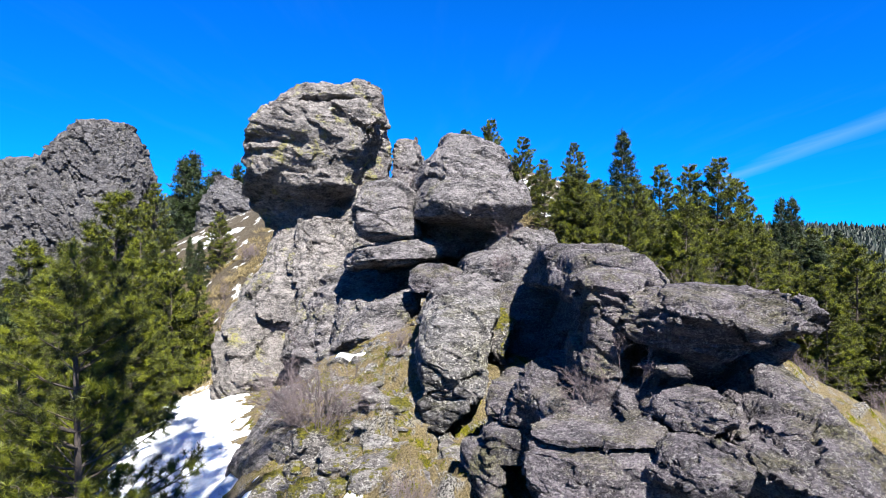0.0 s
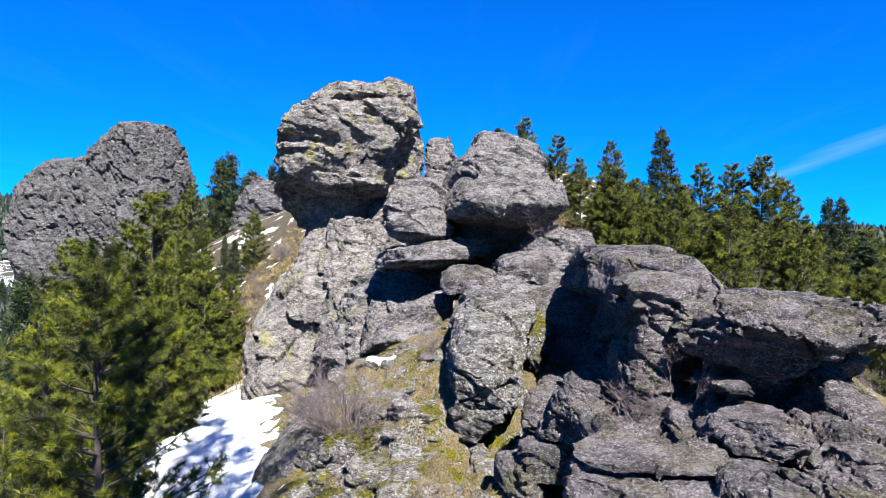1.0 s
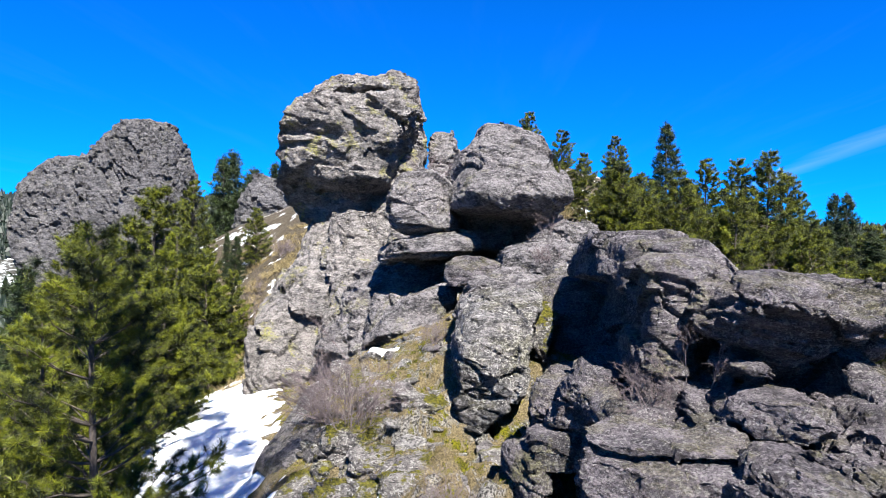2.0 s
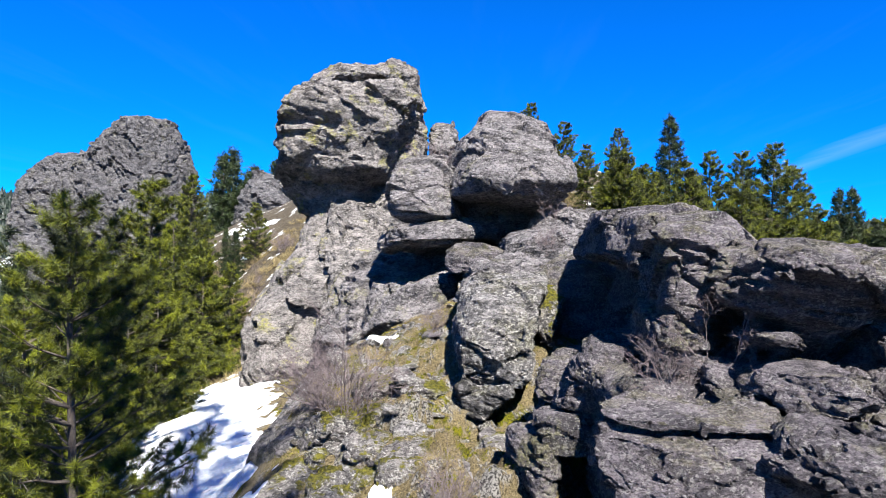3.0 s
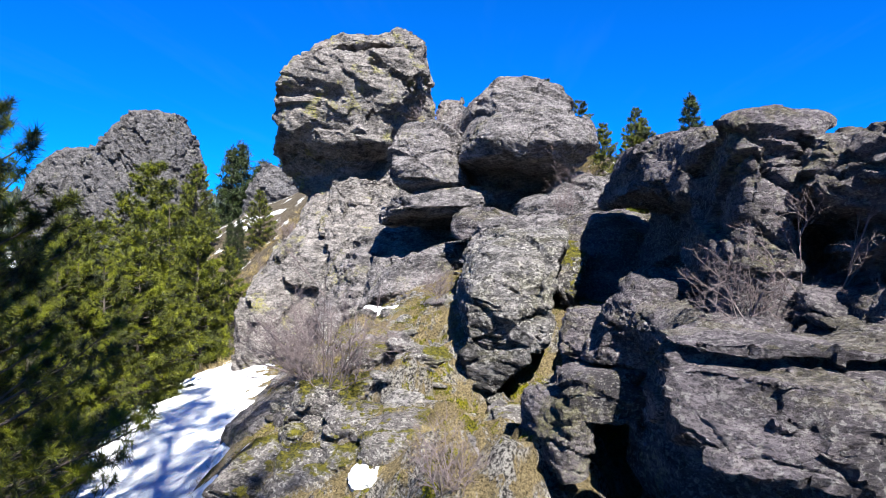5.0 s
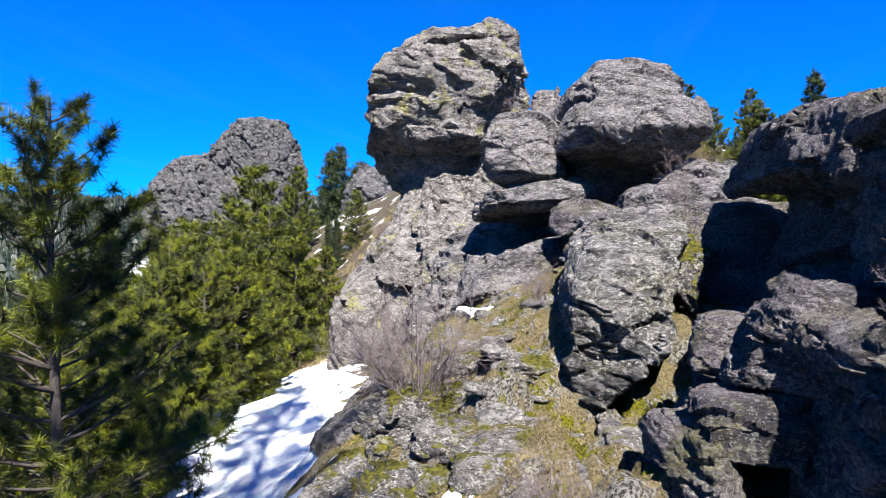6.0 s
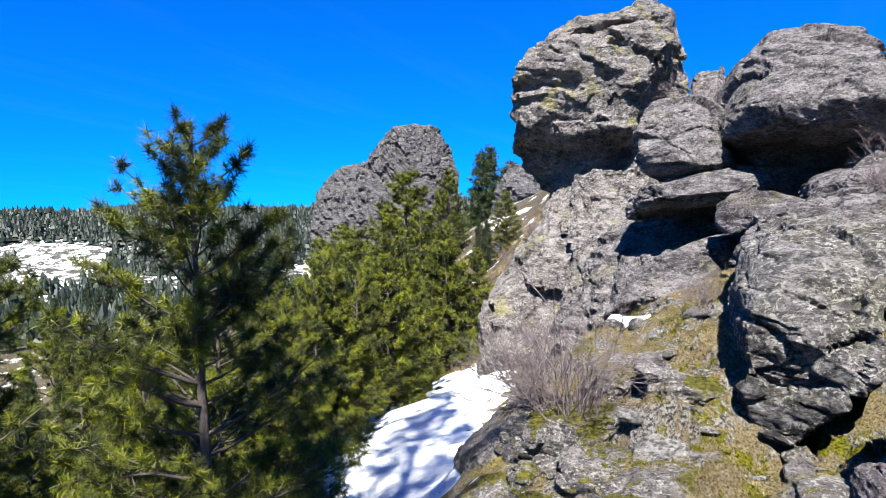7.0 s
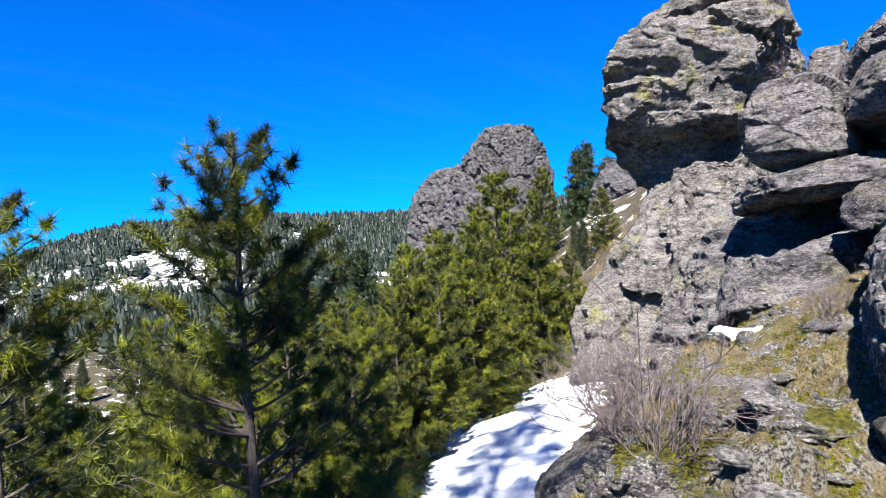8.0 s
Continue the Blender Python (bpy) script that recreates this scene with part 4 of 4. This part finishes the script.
# ---- trees ----
def tube(pts, radii, sides=5):
    """Vertices and quads of a tapered limb along its places."""
    pts = np.asarray(pts, float)
    d = np.gradient(pts, axis=0)
    d /= np.linalg.norm(d, axis=1, keepdims=True) + 1e-9
    ref = np.where(np.abs(d[:, 2:3]) > 0.9, np.array([[1.0, 0, 0]]), np.array([[0, 0, 1.0]]))
    a = np.cross(d, ref)
    a /= np.linalg.norm(a, axis=1, keepdims=True) + 1e-9
    b = np.cross(d, a)
    t = np.linspace(0, 2 * math.pi, sides, endpoint=False)
    v = pts[:, None] + np.asarray(radii)[:, None, None] * (a[:, None] * np.cos(t)[None, :, None] + b[:, None] * np.sin(t)[None, :, None])
    n = len(pts)
    i, j = np.meshgrid(np.arange(n - 1), np.arange(sides), indexing="ij")
    i, j = i.ravel(), j.ravel()
    return v.reshape(-1, 3), np.stack([i * sides + j, i * sides + (j + 1) % sides, (i + 1) * sides + (j + 1) % sides, (i + 1) * sides + j], 1)


def gather(parts):
    vs, fs, n = [], [], 0
    for v, f in parts:
        vs.append(v)
        fs.append(f + n)
        n += len(v)
    return np.concatenate(vs), np.concatenate(fs)


def tufts(rng, at, way, size, blades, width):
    """Sprays of thin needle blades: one triangle each, leaning out along the twig."""
    k = len(at)
    d = rng.normal(size=(k, blades, 3))
    d /= np.linalg.norm(d, axis=2, keepdims=True)
    d = d + way[:, None] * 0.45
    d /= np.linalg.norm(d, axis=2, keepdims=True) + 1e-9
    ln = size[:, None, None] * rng.uniform(0.7, 1.15, (k, blades, 1))
    side = np.cross(d, rng.normal(size=(k, blades, 3)))
    side /= np.linalg.norm(side, axis=2, keepdims=True) + 1e-9
    root = at[:, None] + way[:, None] * (size[:, None, None] * rng.uniform(-0.5, 0.35, (k, blades, 1)))
    w = width * ln
    tri = np.stack([root - side * w * 0.5, root + side * w * 0.5, root + d * ln], 2)
    v = tri.reshape(-1, 3)
    return v, np.arange(len(v)).reshape(-1, 3)


def pine(name, height, spread, seed, whorls, limbs, sprays, blades, tuft, width, material, label, bare=0.12, shape=0.75, up=0.35, group="pines round the rocks"):
    rng = np.random.default_rng(seed)
    zs = np.linspace(0, height, 14)
    bend = 0.012 * height * np.stack([np.sin(zs / height * 3 + seed), np.cos(zs / height * 2.2 + seed), 0 * zs], 1)
    bend -= bend[0]
    trunk_pts = np.stack([0 * zs, 0 * zs, zs], 1) + bend
    rad = 0.010 * height * (1 - zs / height) ** 0.8 + 0.012
    wood = [tube(trunk_pts, rad, 8)]
    at, way, size = [], [], []
    for w in range(whorls):
        h = bare + (1 - bare) * (w + rng.uniform(-0.3, 0.3)) / whorls
        h = min(max(h, 0.05), 0.985)
        base = np.array([np.interp(h * height, zs, trunk_pts[:, k]) for k in range(3)])
        reach = spread * ((1 - h) ** shape) * (0.55 + 0.45 * min(1, (h - bare * 0.3) / 0.25)) + 0.06 * spread
        for b in range(rng.integers(max(2, limbs - 1), limbs + 2)):
            az = rng.uniform(0, 2 * math.pi)
            ln = reach * rng.uniform(0.55, 1.15)
            rise = up + 0.9 * h * up - (0.55 * (1 - h)) * rng.uniform(0.4, 1)
            out = np.array([math.cos(az), math.sin(az), 0])
            t = np.linspace(0, 1, 6)
            pts = base + out * (t * ln)[:, None] + np.array([0, 0, 1.0]) * (ln * (rise * t + 0.28 * t ** 2))[:, None] + rng.normal(size=(6, 3)) * 0.03 * ln * t[:, None]
            wood.append(tube(pts, (0.010 * ln + 0.008) * (1 - 0.8 * t), 4))
            ns = max(2, int(sprays * ln / spread + 1))
            for s in range(ns):
                u = rng.uniform(0.25, 1.0) ** 0.8 if s else 1.0
                p = np.array([np.interp(u, t, pts[:, k]) for k in range(3)])
                dirn = pts[-1] - pts[-2]
                dirn = dirn / np.linalg.norm(dirn) + rng.normal(size=3) * 0.75
                dirn[2] += 0.35
                dirn /= np.linalg.norm(dirn)
                sub = 0.22 * ln * rng.uniform(0.3, 1.0) * (1.15 - u * 0.7) if s else 0.0
                e = p + dirn * sub
                if sub > 0.12:
                    wood.append(tube([p, (p + e) / 2 + rng.normal(size=3) * 0.02, e], [0.007, 0.006, 0.004], 3))
                at.append(e)
                way.append(dirn)
                size.append(tuft * rng.uniform(0.75, 1.2))
    at.append(trunk_pts[-1]); way.append(np.array([0, 0, 1.0])); size.append(tuft)
    v, f = tufts(rng, np.array(at), np.array(way), np.array(size), blades, width)
    root = tagged(new(name), label, "tree", group)
    tv, tf = gather(wood)
    part("trunk", mesh_from("trunk", tv, tf, M_BARK), root, "grey-brown bark trunk and limbs")
    part("crown", mesh_from("crown", v, f, material, False), root)
    return root


def put(tree, x, y, top, seed, own):
    """Stand a copy on the ground, scaled so that its tip reaches the height top."""
    rng = np.random.default_rng(seed)
    z = float(ground_z(np.array([x]), np.array([y]), False)[0]) - 0.15
    k = (top - z) / own
    wide = k * rng.uniform(0.9, 1.15)
    m = Matrix.LocRotScale((x, y, z), Euler((0, 0, rng.uniform(0, 6.28))), (1, 1, 1))
    made = copy_thing(tree, m)
    made.scale = (min(wide, 1.5 * k), min(wide, 1.5 * k), k)
    return made


PINE_LABEL = "bushy pine with yellow-green needle tufts"
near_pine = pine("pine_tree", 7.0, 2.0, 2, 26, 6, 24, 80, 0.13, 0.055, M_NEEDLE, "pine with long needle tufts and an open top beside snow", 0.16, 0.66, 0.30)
near_pine.matrix_world = pose(-5.3, 9.1, 4.95, 0, 0, 40)
# the tall pine behind the walker whose shade dapples the snow
tall_pine = pine("pine_tree", 29.0, 2.5, 9, 40, 6, 9, 44, 0.26, 0.09, M_NEEDLE, "tall open pine with a long bare trunk", 0.42, 0.55, 0.30)
tall_pine.matrix_world = pose(1.6, -2.4, 7.2)
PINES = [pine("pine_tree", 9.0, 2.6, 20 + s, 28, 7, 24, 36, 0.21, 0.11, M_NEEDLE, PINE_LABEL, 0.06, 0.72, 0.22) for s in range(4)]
DARK_CONIFERS = [pine("fir_tree", 10.0, 2.2, 40 + s, 34, 8, 16, 12, 0.34, 0.13, M_FIR_SHADED, "slender dark green conifer on the hillside", 0.03, 0.85, 0.1) for s in range(2)]


def stand(kind, rows):
    for i, (x, y, top) in enumerate(rows):
        put(kind[i % len(kind)], x, y, top, int(100 * x + 7 * y) % 9973, 9.0 if kind is PINES else 10.0)


stand(PINES, [(-21.8, 40.0, 15.7), (-16.2, 33.0, 12.5), (-17.0, 28.0, 11.6), (-13.2, 30.0, 11.6), (-14.1, 22.0, 11.0), (-10.3, 20.0, 10.4), (-10.0, 17.0, 10.1), (-14.6, 36.0, 10.4), (-20.1, 55.0, 15.4), (-30.2, 45.0, 12.5), (-29.5, 62.0, 18.7), (2.9, 39.0, 20.3), (1.4, 38.0, 19.4), (5.5, 42.0, 19.8), (6.7, 40.0, 18.0), (9.4, 44.0, 19.7), (10.3, 42.0, 16.7), (16.5, 46.0, 18.5), (18.9, 47.0, 18.6), (20.1, 45.0, 18.8), (22.3, 46.0, 17.5), (4.0, 37.0, 15.8), (11.1, 41.0, 16.3), (14.6, 44.0, 16.7), (27.8, 45.0, 13.7), (31.8, 48.0, 12.9), (28.0, 40.0, 12.0)])
stand(DARK_CONIFERS, [(-55.9, 130.0, 31.4), (-54.9, 134.0, 33.2), (-51.8, 140.0, 30.3), (-48.9, 145.0, 32.3), (13.2, 45.0, 20.9), (33.3, 60.0, 17.3), (31.4, 55.0, 16.9), (38.7, 60.0, 14.3)])
stand(PINES, [(-11.2, 22.2, 11.6)])

for x_, y_, top_ in ((-9.0, 14.6, 9.6), (-9.9, 16.4, 9.9), (-10.4, 18.6, 10.2), (-11.0, 20.4, 10.3), (-8.8, 8.1, 11.6), (-8.2, 11.6, 10.4), (-7.3, 9.8, 9.2), (-7.8, 12.6, 9.4), (-8.5, 13.4, 10.0), (-10.2, 17.2, 10.6), (-6.2, 8.6, 8.6), (-9.6, 9.6, 8.3), (-12.2, 12.0, 8.9), (-14.5, 10.2, 8.6), (-11.0, 8.0, 7.8), (-16.5, 14.0, 9.2), (-13.6, 14.2, 9.6)):
    put(near_pine, x_, y_, top_, int(90 - 50 * x_), 7.0)
# more of the same forest on both flanks of the hill
rng_ = np.random.default_rng(77)
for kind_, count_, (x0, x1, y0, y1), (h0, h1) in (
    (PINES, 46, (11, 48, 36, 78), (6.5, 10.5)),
    (DARK_CONIFERS, 16, (9, 60, 42, 95), (8, 12)),
    # dark conifers at left: shade on the valley trees put into needle colour
    (DARK_CONIFERS, 64, (-66, -15, 6, 58), (5, 9)),
    (DARK_CONIFERS, 50, (-130, -45, 10, 110), (7, 12)),
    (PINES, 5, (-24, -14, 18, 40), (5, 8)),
    (DARK_CONIFERS, 80, (-230, -80, 30, 200), (9, 15)),
    (DARK_CONIFERS, 26, (-75, -18, 62, 105), (5, 9)),
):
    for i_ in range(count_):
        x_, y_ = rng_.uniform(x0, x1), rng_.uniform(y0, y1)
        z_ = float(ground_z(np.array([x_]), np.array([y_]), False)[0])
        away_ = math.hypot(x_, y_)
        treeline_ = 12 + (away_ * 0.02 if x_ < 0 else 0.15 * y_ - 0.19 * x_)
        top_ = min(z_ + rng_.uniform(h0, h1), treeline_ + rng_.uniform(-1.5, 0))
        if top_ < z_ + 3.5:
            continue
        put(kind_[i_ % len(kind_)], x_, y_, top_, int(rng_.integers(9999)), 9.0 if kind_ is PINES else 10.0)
for i_ in range(34):
    x_, y_ = rng_.uniform(6, 27), rng_.uniform(31, 43)
    z_ = float(ground_z(np.array([x_]), np.array([y_]), False)[0])
    put(PINES[i_ % 4], x_, y_, max(z_ + 2.5, min(z_ + rng_.uniform(4, 7.5), 15.9 - 0.3 * (x_ - 10.5))), int(rng_.integers(9999)), 9.0)
# low woods at bottom left, their shade carried by the darker needle colour
for i_ in range(90):
    x_, y_ = rng_.uniform(-52, -10), rng_.uniform(5, 34)
    away_ = math.hypot(x_, y_)
    if y_ > 11 - 0.9 * (x_ + 10) or away_ < 13:
        continue
    z_ = float(ground_z(np.array([x_]), np.array([y_]), False)[0])
    put(DARK_CONIFERS[i_ % 2], x_, y_, min(z_ + rng_.uniform(4.5, 7.5), 10.3 - 0.05 * away_), int(rng_.integers(9999)), 10.0)
for t_ in PINES + DARK_CONIFERS:
    for o_ in list(t_.children_recursive) + [t_]:
        bpy.data.objects.remove(o_)


def far_forest():
    """Woods on the distant hills: ragged spires, denser near the crest."""
    rng = np.random.default_rng(5)
    n = 75000
    az = np.concatenate([rng.uniform(radians(-105), radians(-14), n * 2 // 3), rng.uniform(radians(10), radians(60), n // 3)])
    r = rng.uniform(210, 760, len(az))
    x, y = r * np.sin(az), r * np.cos(az)
    p = np.stack([x, y, 0 * x], 1)
    crest = smooth(490, 600, r)
    keep = 1.0 * vnoise(p / 90, 21) + 1.1 * vnoise(p / 22, 22) + 1.5 * crest + 0.9 * (x > 0) + 1.0 * (1 - smooth(230, 330, r)) + rng.uniform(-0.9, 0.9, len(x)) > 0.2
    x, y = x[keep], y[keep]
    z = ground_z(x, y, False)
    k, b = len(x), 5
    h = rng.uniform(4, 8, k) + 4 * rng.random(k) ** 4
    w = h * rng.uniform(0.25, 0.42, k)
    vs = []
    for tier in range(3):
        t = np.linspace(0, 2 * math.pi, b, endpoint=False)[None] + rng.uniform(0, 6, (k, 1))
        rad = (w * (1 - 0.27 * tier))[:, None] * rng.uniform(0.6, 1.25, (k, b))
        base = np.stack([x[:, None] + rad * np.cos(t), y[:, None] + rad * np.sin(t), (z + h * (0.05 + 0.27 * tier))[:, None] + rng.uniform(-0.4, 0.4, (k, b))], 2)
        tip = np.stack([x, y, z + h * (0.5 + 0.25 * tier)], 1)[:, None]
        vs.append(np.concatenate([base, tip], 1).reshape(-1, 3))
    j = np.arange(b)
    f = np.stack([j, (j + 1) % b, np.full(b, b)], 1)
    f = (f[None] + (b + 1) * np.arange(3 * k)[:, None, None]).reshape(-1, 3)
    thing("far_forest", mesh_from("far_forest", np.concatenate(vs), f, M_FAR_FIR, False), "dark conifer forest on distant snowy hills", "forest", kind="stuff")


far_forest()


# ---- leafless shrubs ----
def shrub(x, y, size, stems, label, seed, lean=(0, 0), z=None, tone=None):
    rng = np.random.default_rng(seed)
    wood, fine = [], []

    def grow(p, d, ln, rad, level):
        t = np.linspace(0, 1, 5)
        side = rng.normal(size=3) * 0.25
        pts = p + np.outer(t, d) * ln + np.outer(t ** 2, side) * ln + np.array([0, 0, 0.12]) * (t ** 2)[:, None] * ln
        (wood if level > 1 else fine).append(tube(pts, rad * (1 - 0.6 * t), 3))
        if level == 0:
            return
        for _ in range(rng.integers(4, 7)):
            u = rng.uniform(0.3, 1.0)
            q = np.array([np.interp(u, t, pts[:, k]) for k in range(3)])
            e = d + rng.normal(size=3) * 0.55
            e /= np.linalg.norm(e)
            grow(q, e, ln * rng.uniform(0.35, 0.62), rad * 0.55, level - 1)

    for _ in range(stems):
        d = np.array([rng.normal() * 0.55 + lean[0], rng.normal() * 0.55 + lean[1], 1.0])
        d /= np.linalg.norm(d)
        grow(rng.normal(size=3) * np.array([0.08, 0.08, 0]) * size, d, size * rng.uniform(0.45, 0.8), 0.010 * size ** 0.5, 3)
    ob = tagged(new("bare_shrub"), label, "shrub", "leafless shrubs")
    part("branch_frame", mesh_from("branch_frame", *gather(wood), tone or M_TWIG), ob)
    part("twig_brush", mesh_from("twig_brush", *gather(fine), tone or M_TWIG), ob)
    zz = float(ground_z(np.array([x]), np.array([y]), False)[0]) - 0.05 if z is None else z
    ob.matrix_world = pose(x, y, zz, 0, 0, rng.uniform(0, 360))
    return ob


shrub(-2.37, 11.85, 1.75, 20, "leafless grey-brown shrub fanning out on the mossy slope", 1, lean=(-0.25, 0.1))
shrub(-3.07, 12.95, 1.3, 14, "leafless grey-brown shrub on the mossy slope", 2, lean=(-0.3, 0.1))
shrub(-1.1, 15.4, 0.8, 10, "low leafless shrub against the rock buttress", 3)
shrub(1.95, 7.9, 0.75, 12, "leafless shrub rooted in the rock shelf", 4, z=9.75)
shrub(2.45, 7.85, 0.85, 9, "leafless shrub rooted in the rock shelf", 5, z=9.95)
shrub(3.0, 24.3, 1.6, 12, "tan dry bush beside the big boulder", 10, z=12.4, tone=M_GRASS)
shrub(2.3, 21.2, 1.0, 9, "leafless purple-grey shrub under the big boulder", 11, z=12.0)
shrub(1.7, 18.0, 1.1, 8, "leafless reddish shrub under the boulder", 6, z=11.1)
shrub(-1.7, 24.0, 1.6, 8, "leafless reddish shrub wedged between boulders", 7, z=14.0)
shrub(-8.2, 26.5, 1.2, 8, "dry brown shrub at the foot of the tower", 8)
shrub(-0.38, 8.50, 0.7, 12, "dry brown shrub low on the slope", 9)
for i_ in range(16):
    x_, y_ = rng_.uniform(-26, -10), rng_.uniform(34, 62)
    shrub(x_, y_, rng_.uniform(1.3, 2.4), 7, "leafless reddish thicket shrub on the hillside", 30 + i_)
for i_ in range(12):
    x_, y_ = rng_.uniform(8, 24), rng_.uniform(16, 36)
    shrub(x_, y_, rng_.uniform(1.2, 2.4), 7, "leafless purple-brown shrub beside the pines", 60 + i_)


# ---- loose stones, dry grass and moss cushions on the slope ----
def stone_mesh(seed, material):
    ob = rock("stone", [(0.30, 0, 0, 0.5, 0.4), (0.18, 0, 0, 0.9, 0.75), (0.0, 0, 0, 1.0, 0.85), (-0.3, 0, 0, 0.8, 0.7)], material, "stone", seed=seed, res=0.08, rough=0.55, block=0.8, strata=0.25, cuts=16, square=2.6)
    me = ob.data
    bpy.data.objects.remove(ob)
    return me


STONES = [stone_mesh(200 + i, (M_LICHEN, M_ROCK, M_DARK)[i % 3]) for i in range(6)]
rng_ = np.random.default_rng(12)
for i_ in range(230):
    x_, y_ = rng_.uniform(-4.0, 0.4), rng_.uniform(9.6, 20.5)
    k_ = rng_.uniform(0.05, 0.24) * (1.7 if rng_.random() < 0.15 else 1)
    ob_ = thing("stone", STONES[i_ % 6], "grey lichened stone sunk in the mossy slope", "stone", "stones on the slope")
    z_ = float(ground_z(np.array([x_]), np.array([y_]))[0])
    ob_.matrix_world = Matrix.LocRotScale((x_, y_, z_ - 0.03 * k_), Euler((rng_.uniform(-0.3, 0.3), rng_.uniform(-0.6, -0.1), rng_.uniform(0, 6.28))), (k_, k_ * rng_.uniform(0.7, 1.2), k_ * rng_.uniform(0.7, 1.3)))


def blades(name, count, box, length, width, material, label, category, seed, mask_seed, spread):
    rng = np.random.default_rng(seed)
    x, y = rng.uniform(box[0], box[1], count * 3), rng.uniform(box[2], box[3], count * 3)
    p = np.stack([x, y, 0 * x], 1)
    keep = (vnoise(p / 0.8, mask_seed) + 0.5 * vnoise(p / 0.25, mask_seed + 1) > 0.12)
    x, y = x[keep][:count], y[keep][:count]
    z = ground_z(x, y)
    at = np.repeat(np.stack([x, y, z], 1), 7, 0) + rng.normal(size=(len(x) * 7, 3)) * np.array((spread, spread, 0.01))
    d = rng.normal(size=at.shape) * np.array((0.6, 0.6, 0.2)) + np.array((-0.25, -0.1, 0.75))
    d /= np.linalg.norm(d, axis=1, keepdims=True)
    ln = length * rng.uniform(0.5, 1.3, (len(at), 1))
    side = np.cross(d, rng.normal(size=at.shape))
    side /= np.linalg.norm(side, axis=1, keepdims=True) + 1e-9
    v = np.stack([at - side * width * 0.5, at + side * width * 0.5, at + d * ln], 1).reshape(-1, 3)
    thing(name, mesh_from(name, v, np.arange(len(v)).reshape(-1, 3), material, False), label, category, kind="stuff")


blades("dry_grass", 16000, (-4.6, 0.6, 9.2, 20), 0.055, 0.0045, M_GRASS, "short tan dry grass on the rocky slope", "grass", 3, 51, 0.05)
blades("moss", 9000, (-4.6, 1.6, 9.2, 19), 0.03, 0.010, M_MOSS, "yellow-green moss cushions between stones", "moss", 4, 61, 0.04)
blades("hill_grass", 9000, (-30, -9, 26, 60), 0.45, 0.035, M_GRASS, "tan dry grass on the hillside", "grass", 5, 71, 0.2)
rock("snow_patch", [(9.08, 1.8, 8.62, 0.3, 0.1), (9.03, 1.8, 8.6, 0.42, 0.16), (8.8, 1.8, 8.6, 0.44, 0.2)], M_SNOW, "shaded blue-white snow lying in the gully", "snow", seed=16, res=0.03, rough=0.4, block=0.5, cuts=4, turn=6, group="old snow on the slope")
rock("snow_patch", [(9.21, -2.34, 16.50, 0.385, 0.154), (9.17, -2.34, 16.50, 0.55, 0.22), (8.81, -2.34, 16.50, 0.5775, 0.231)], M_SNOW, "small white snow remnant on the ledge", "snow", seed=116, res=0.03, rough=0.35, block=0.5, cuts=5, turn=12, square=2.2, group="old snow on the slope")
rock("snow_patch", [(8.14, -1.35, 9.75, 0.14, 0.266), (8.09, -1.35, 9.75, 0.2, 0.38), (7.72, -1.35, 9.75, 0.21, 0.399)], M_SNOW, "small white snow remnant low on the slope", "snow", seed=117, res=0.03, rough=0.35, block=0.5, cuts=5, turn=-12, square=2.2, group="old snow on the slope")
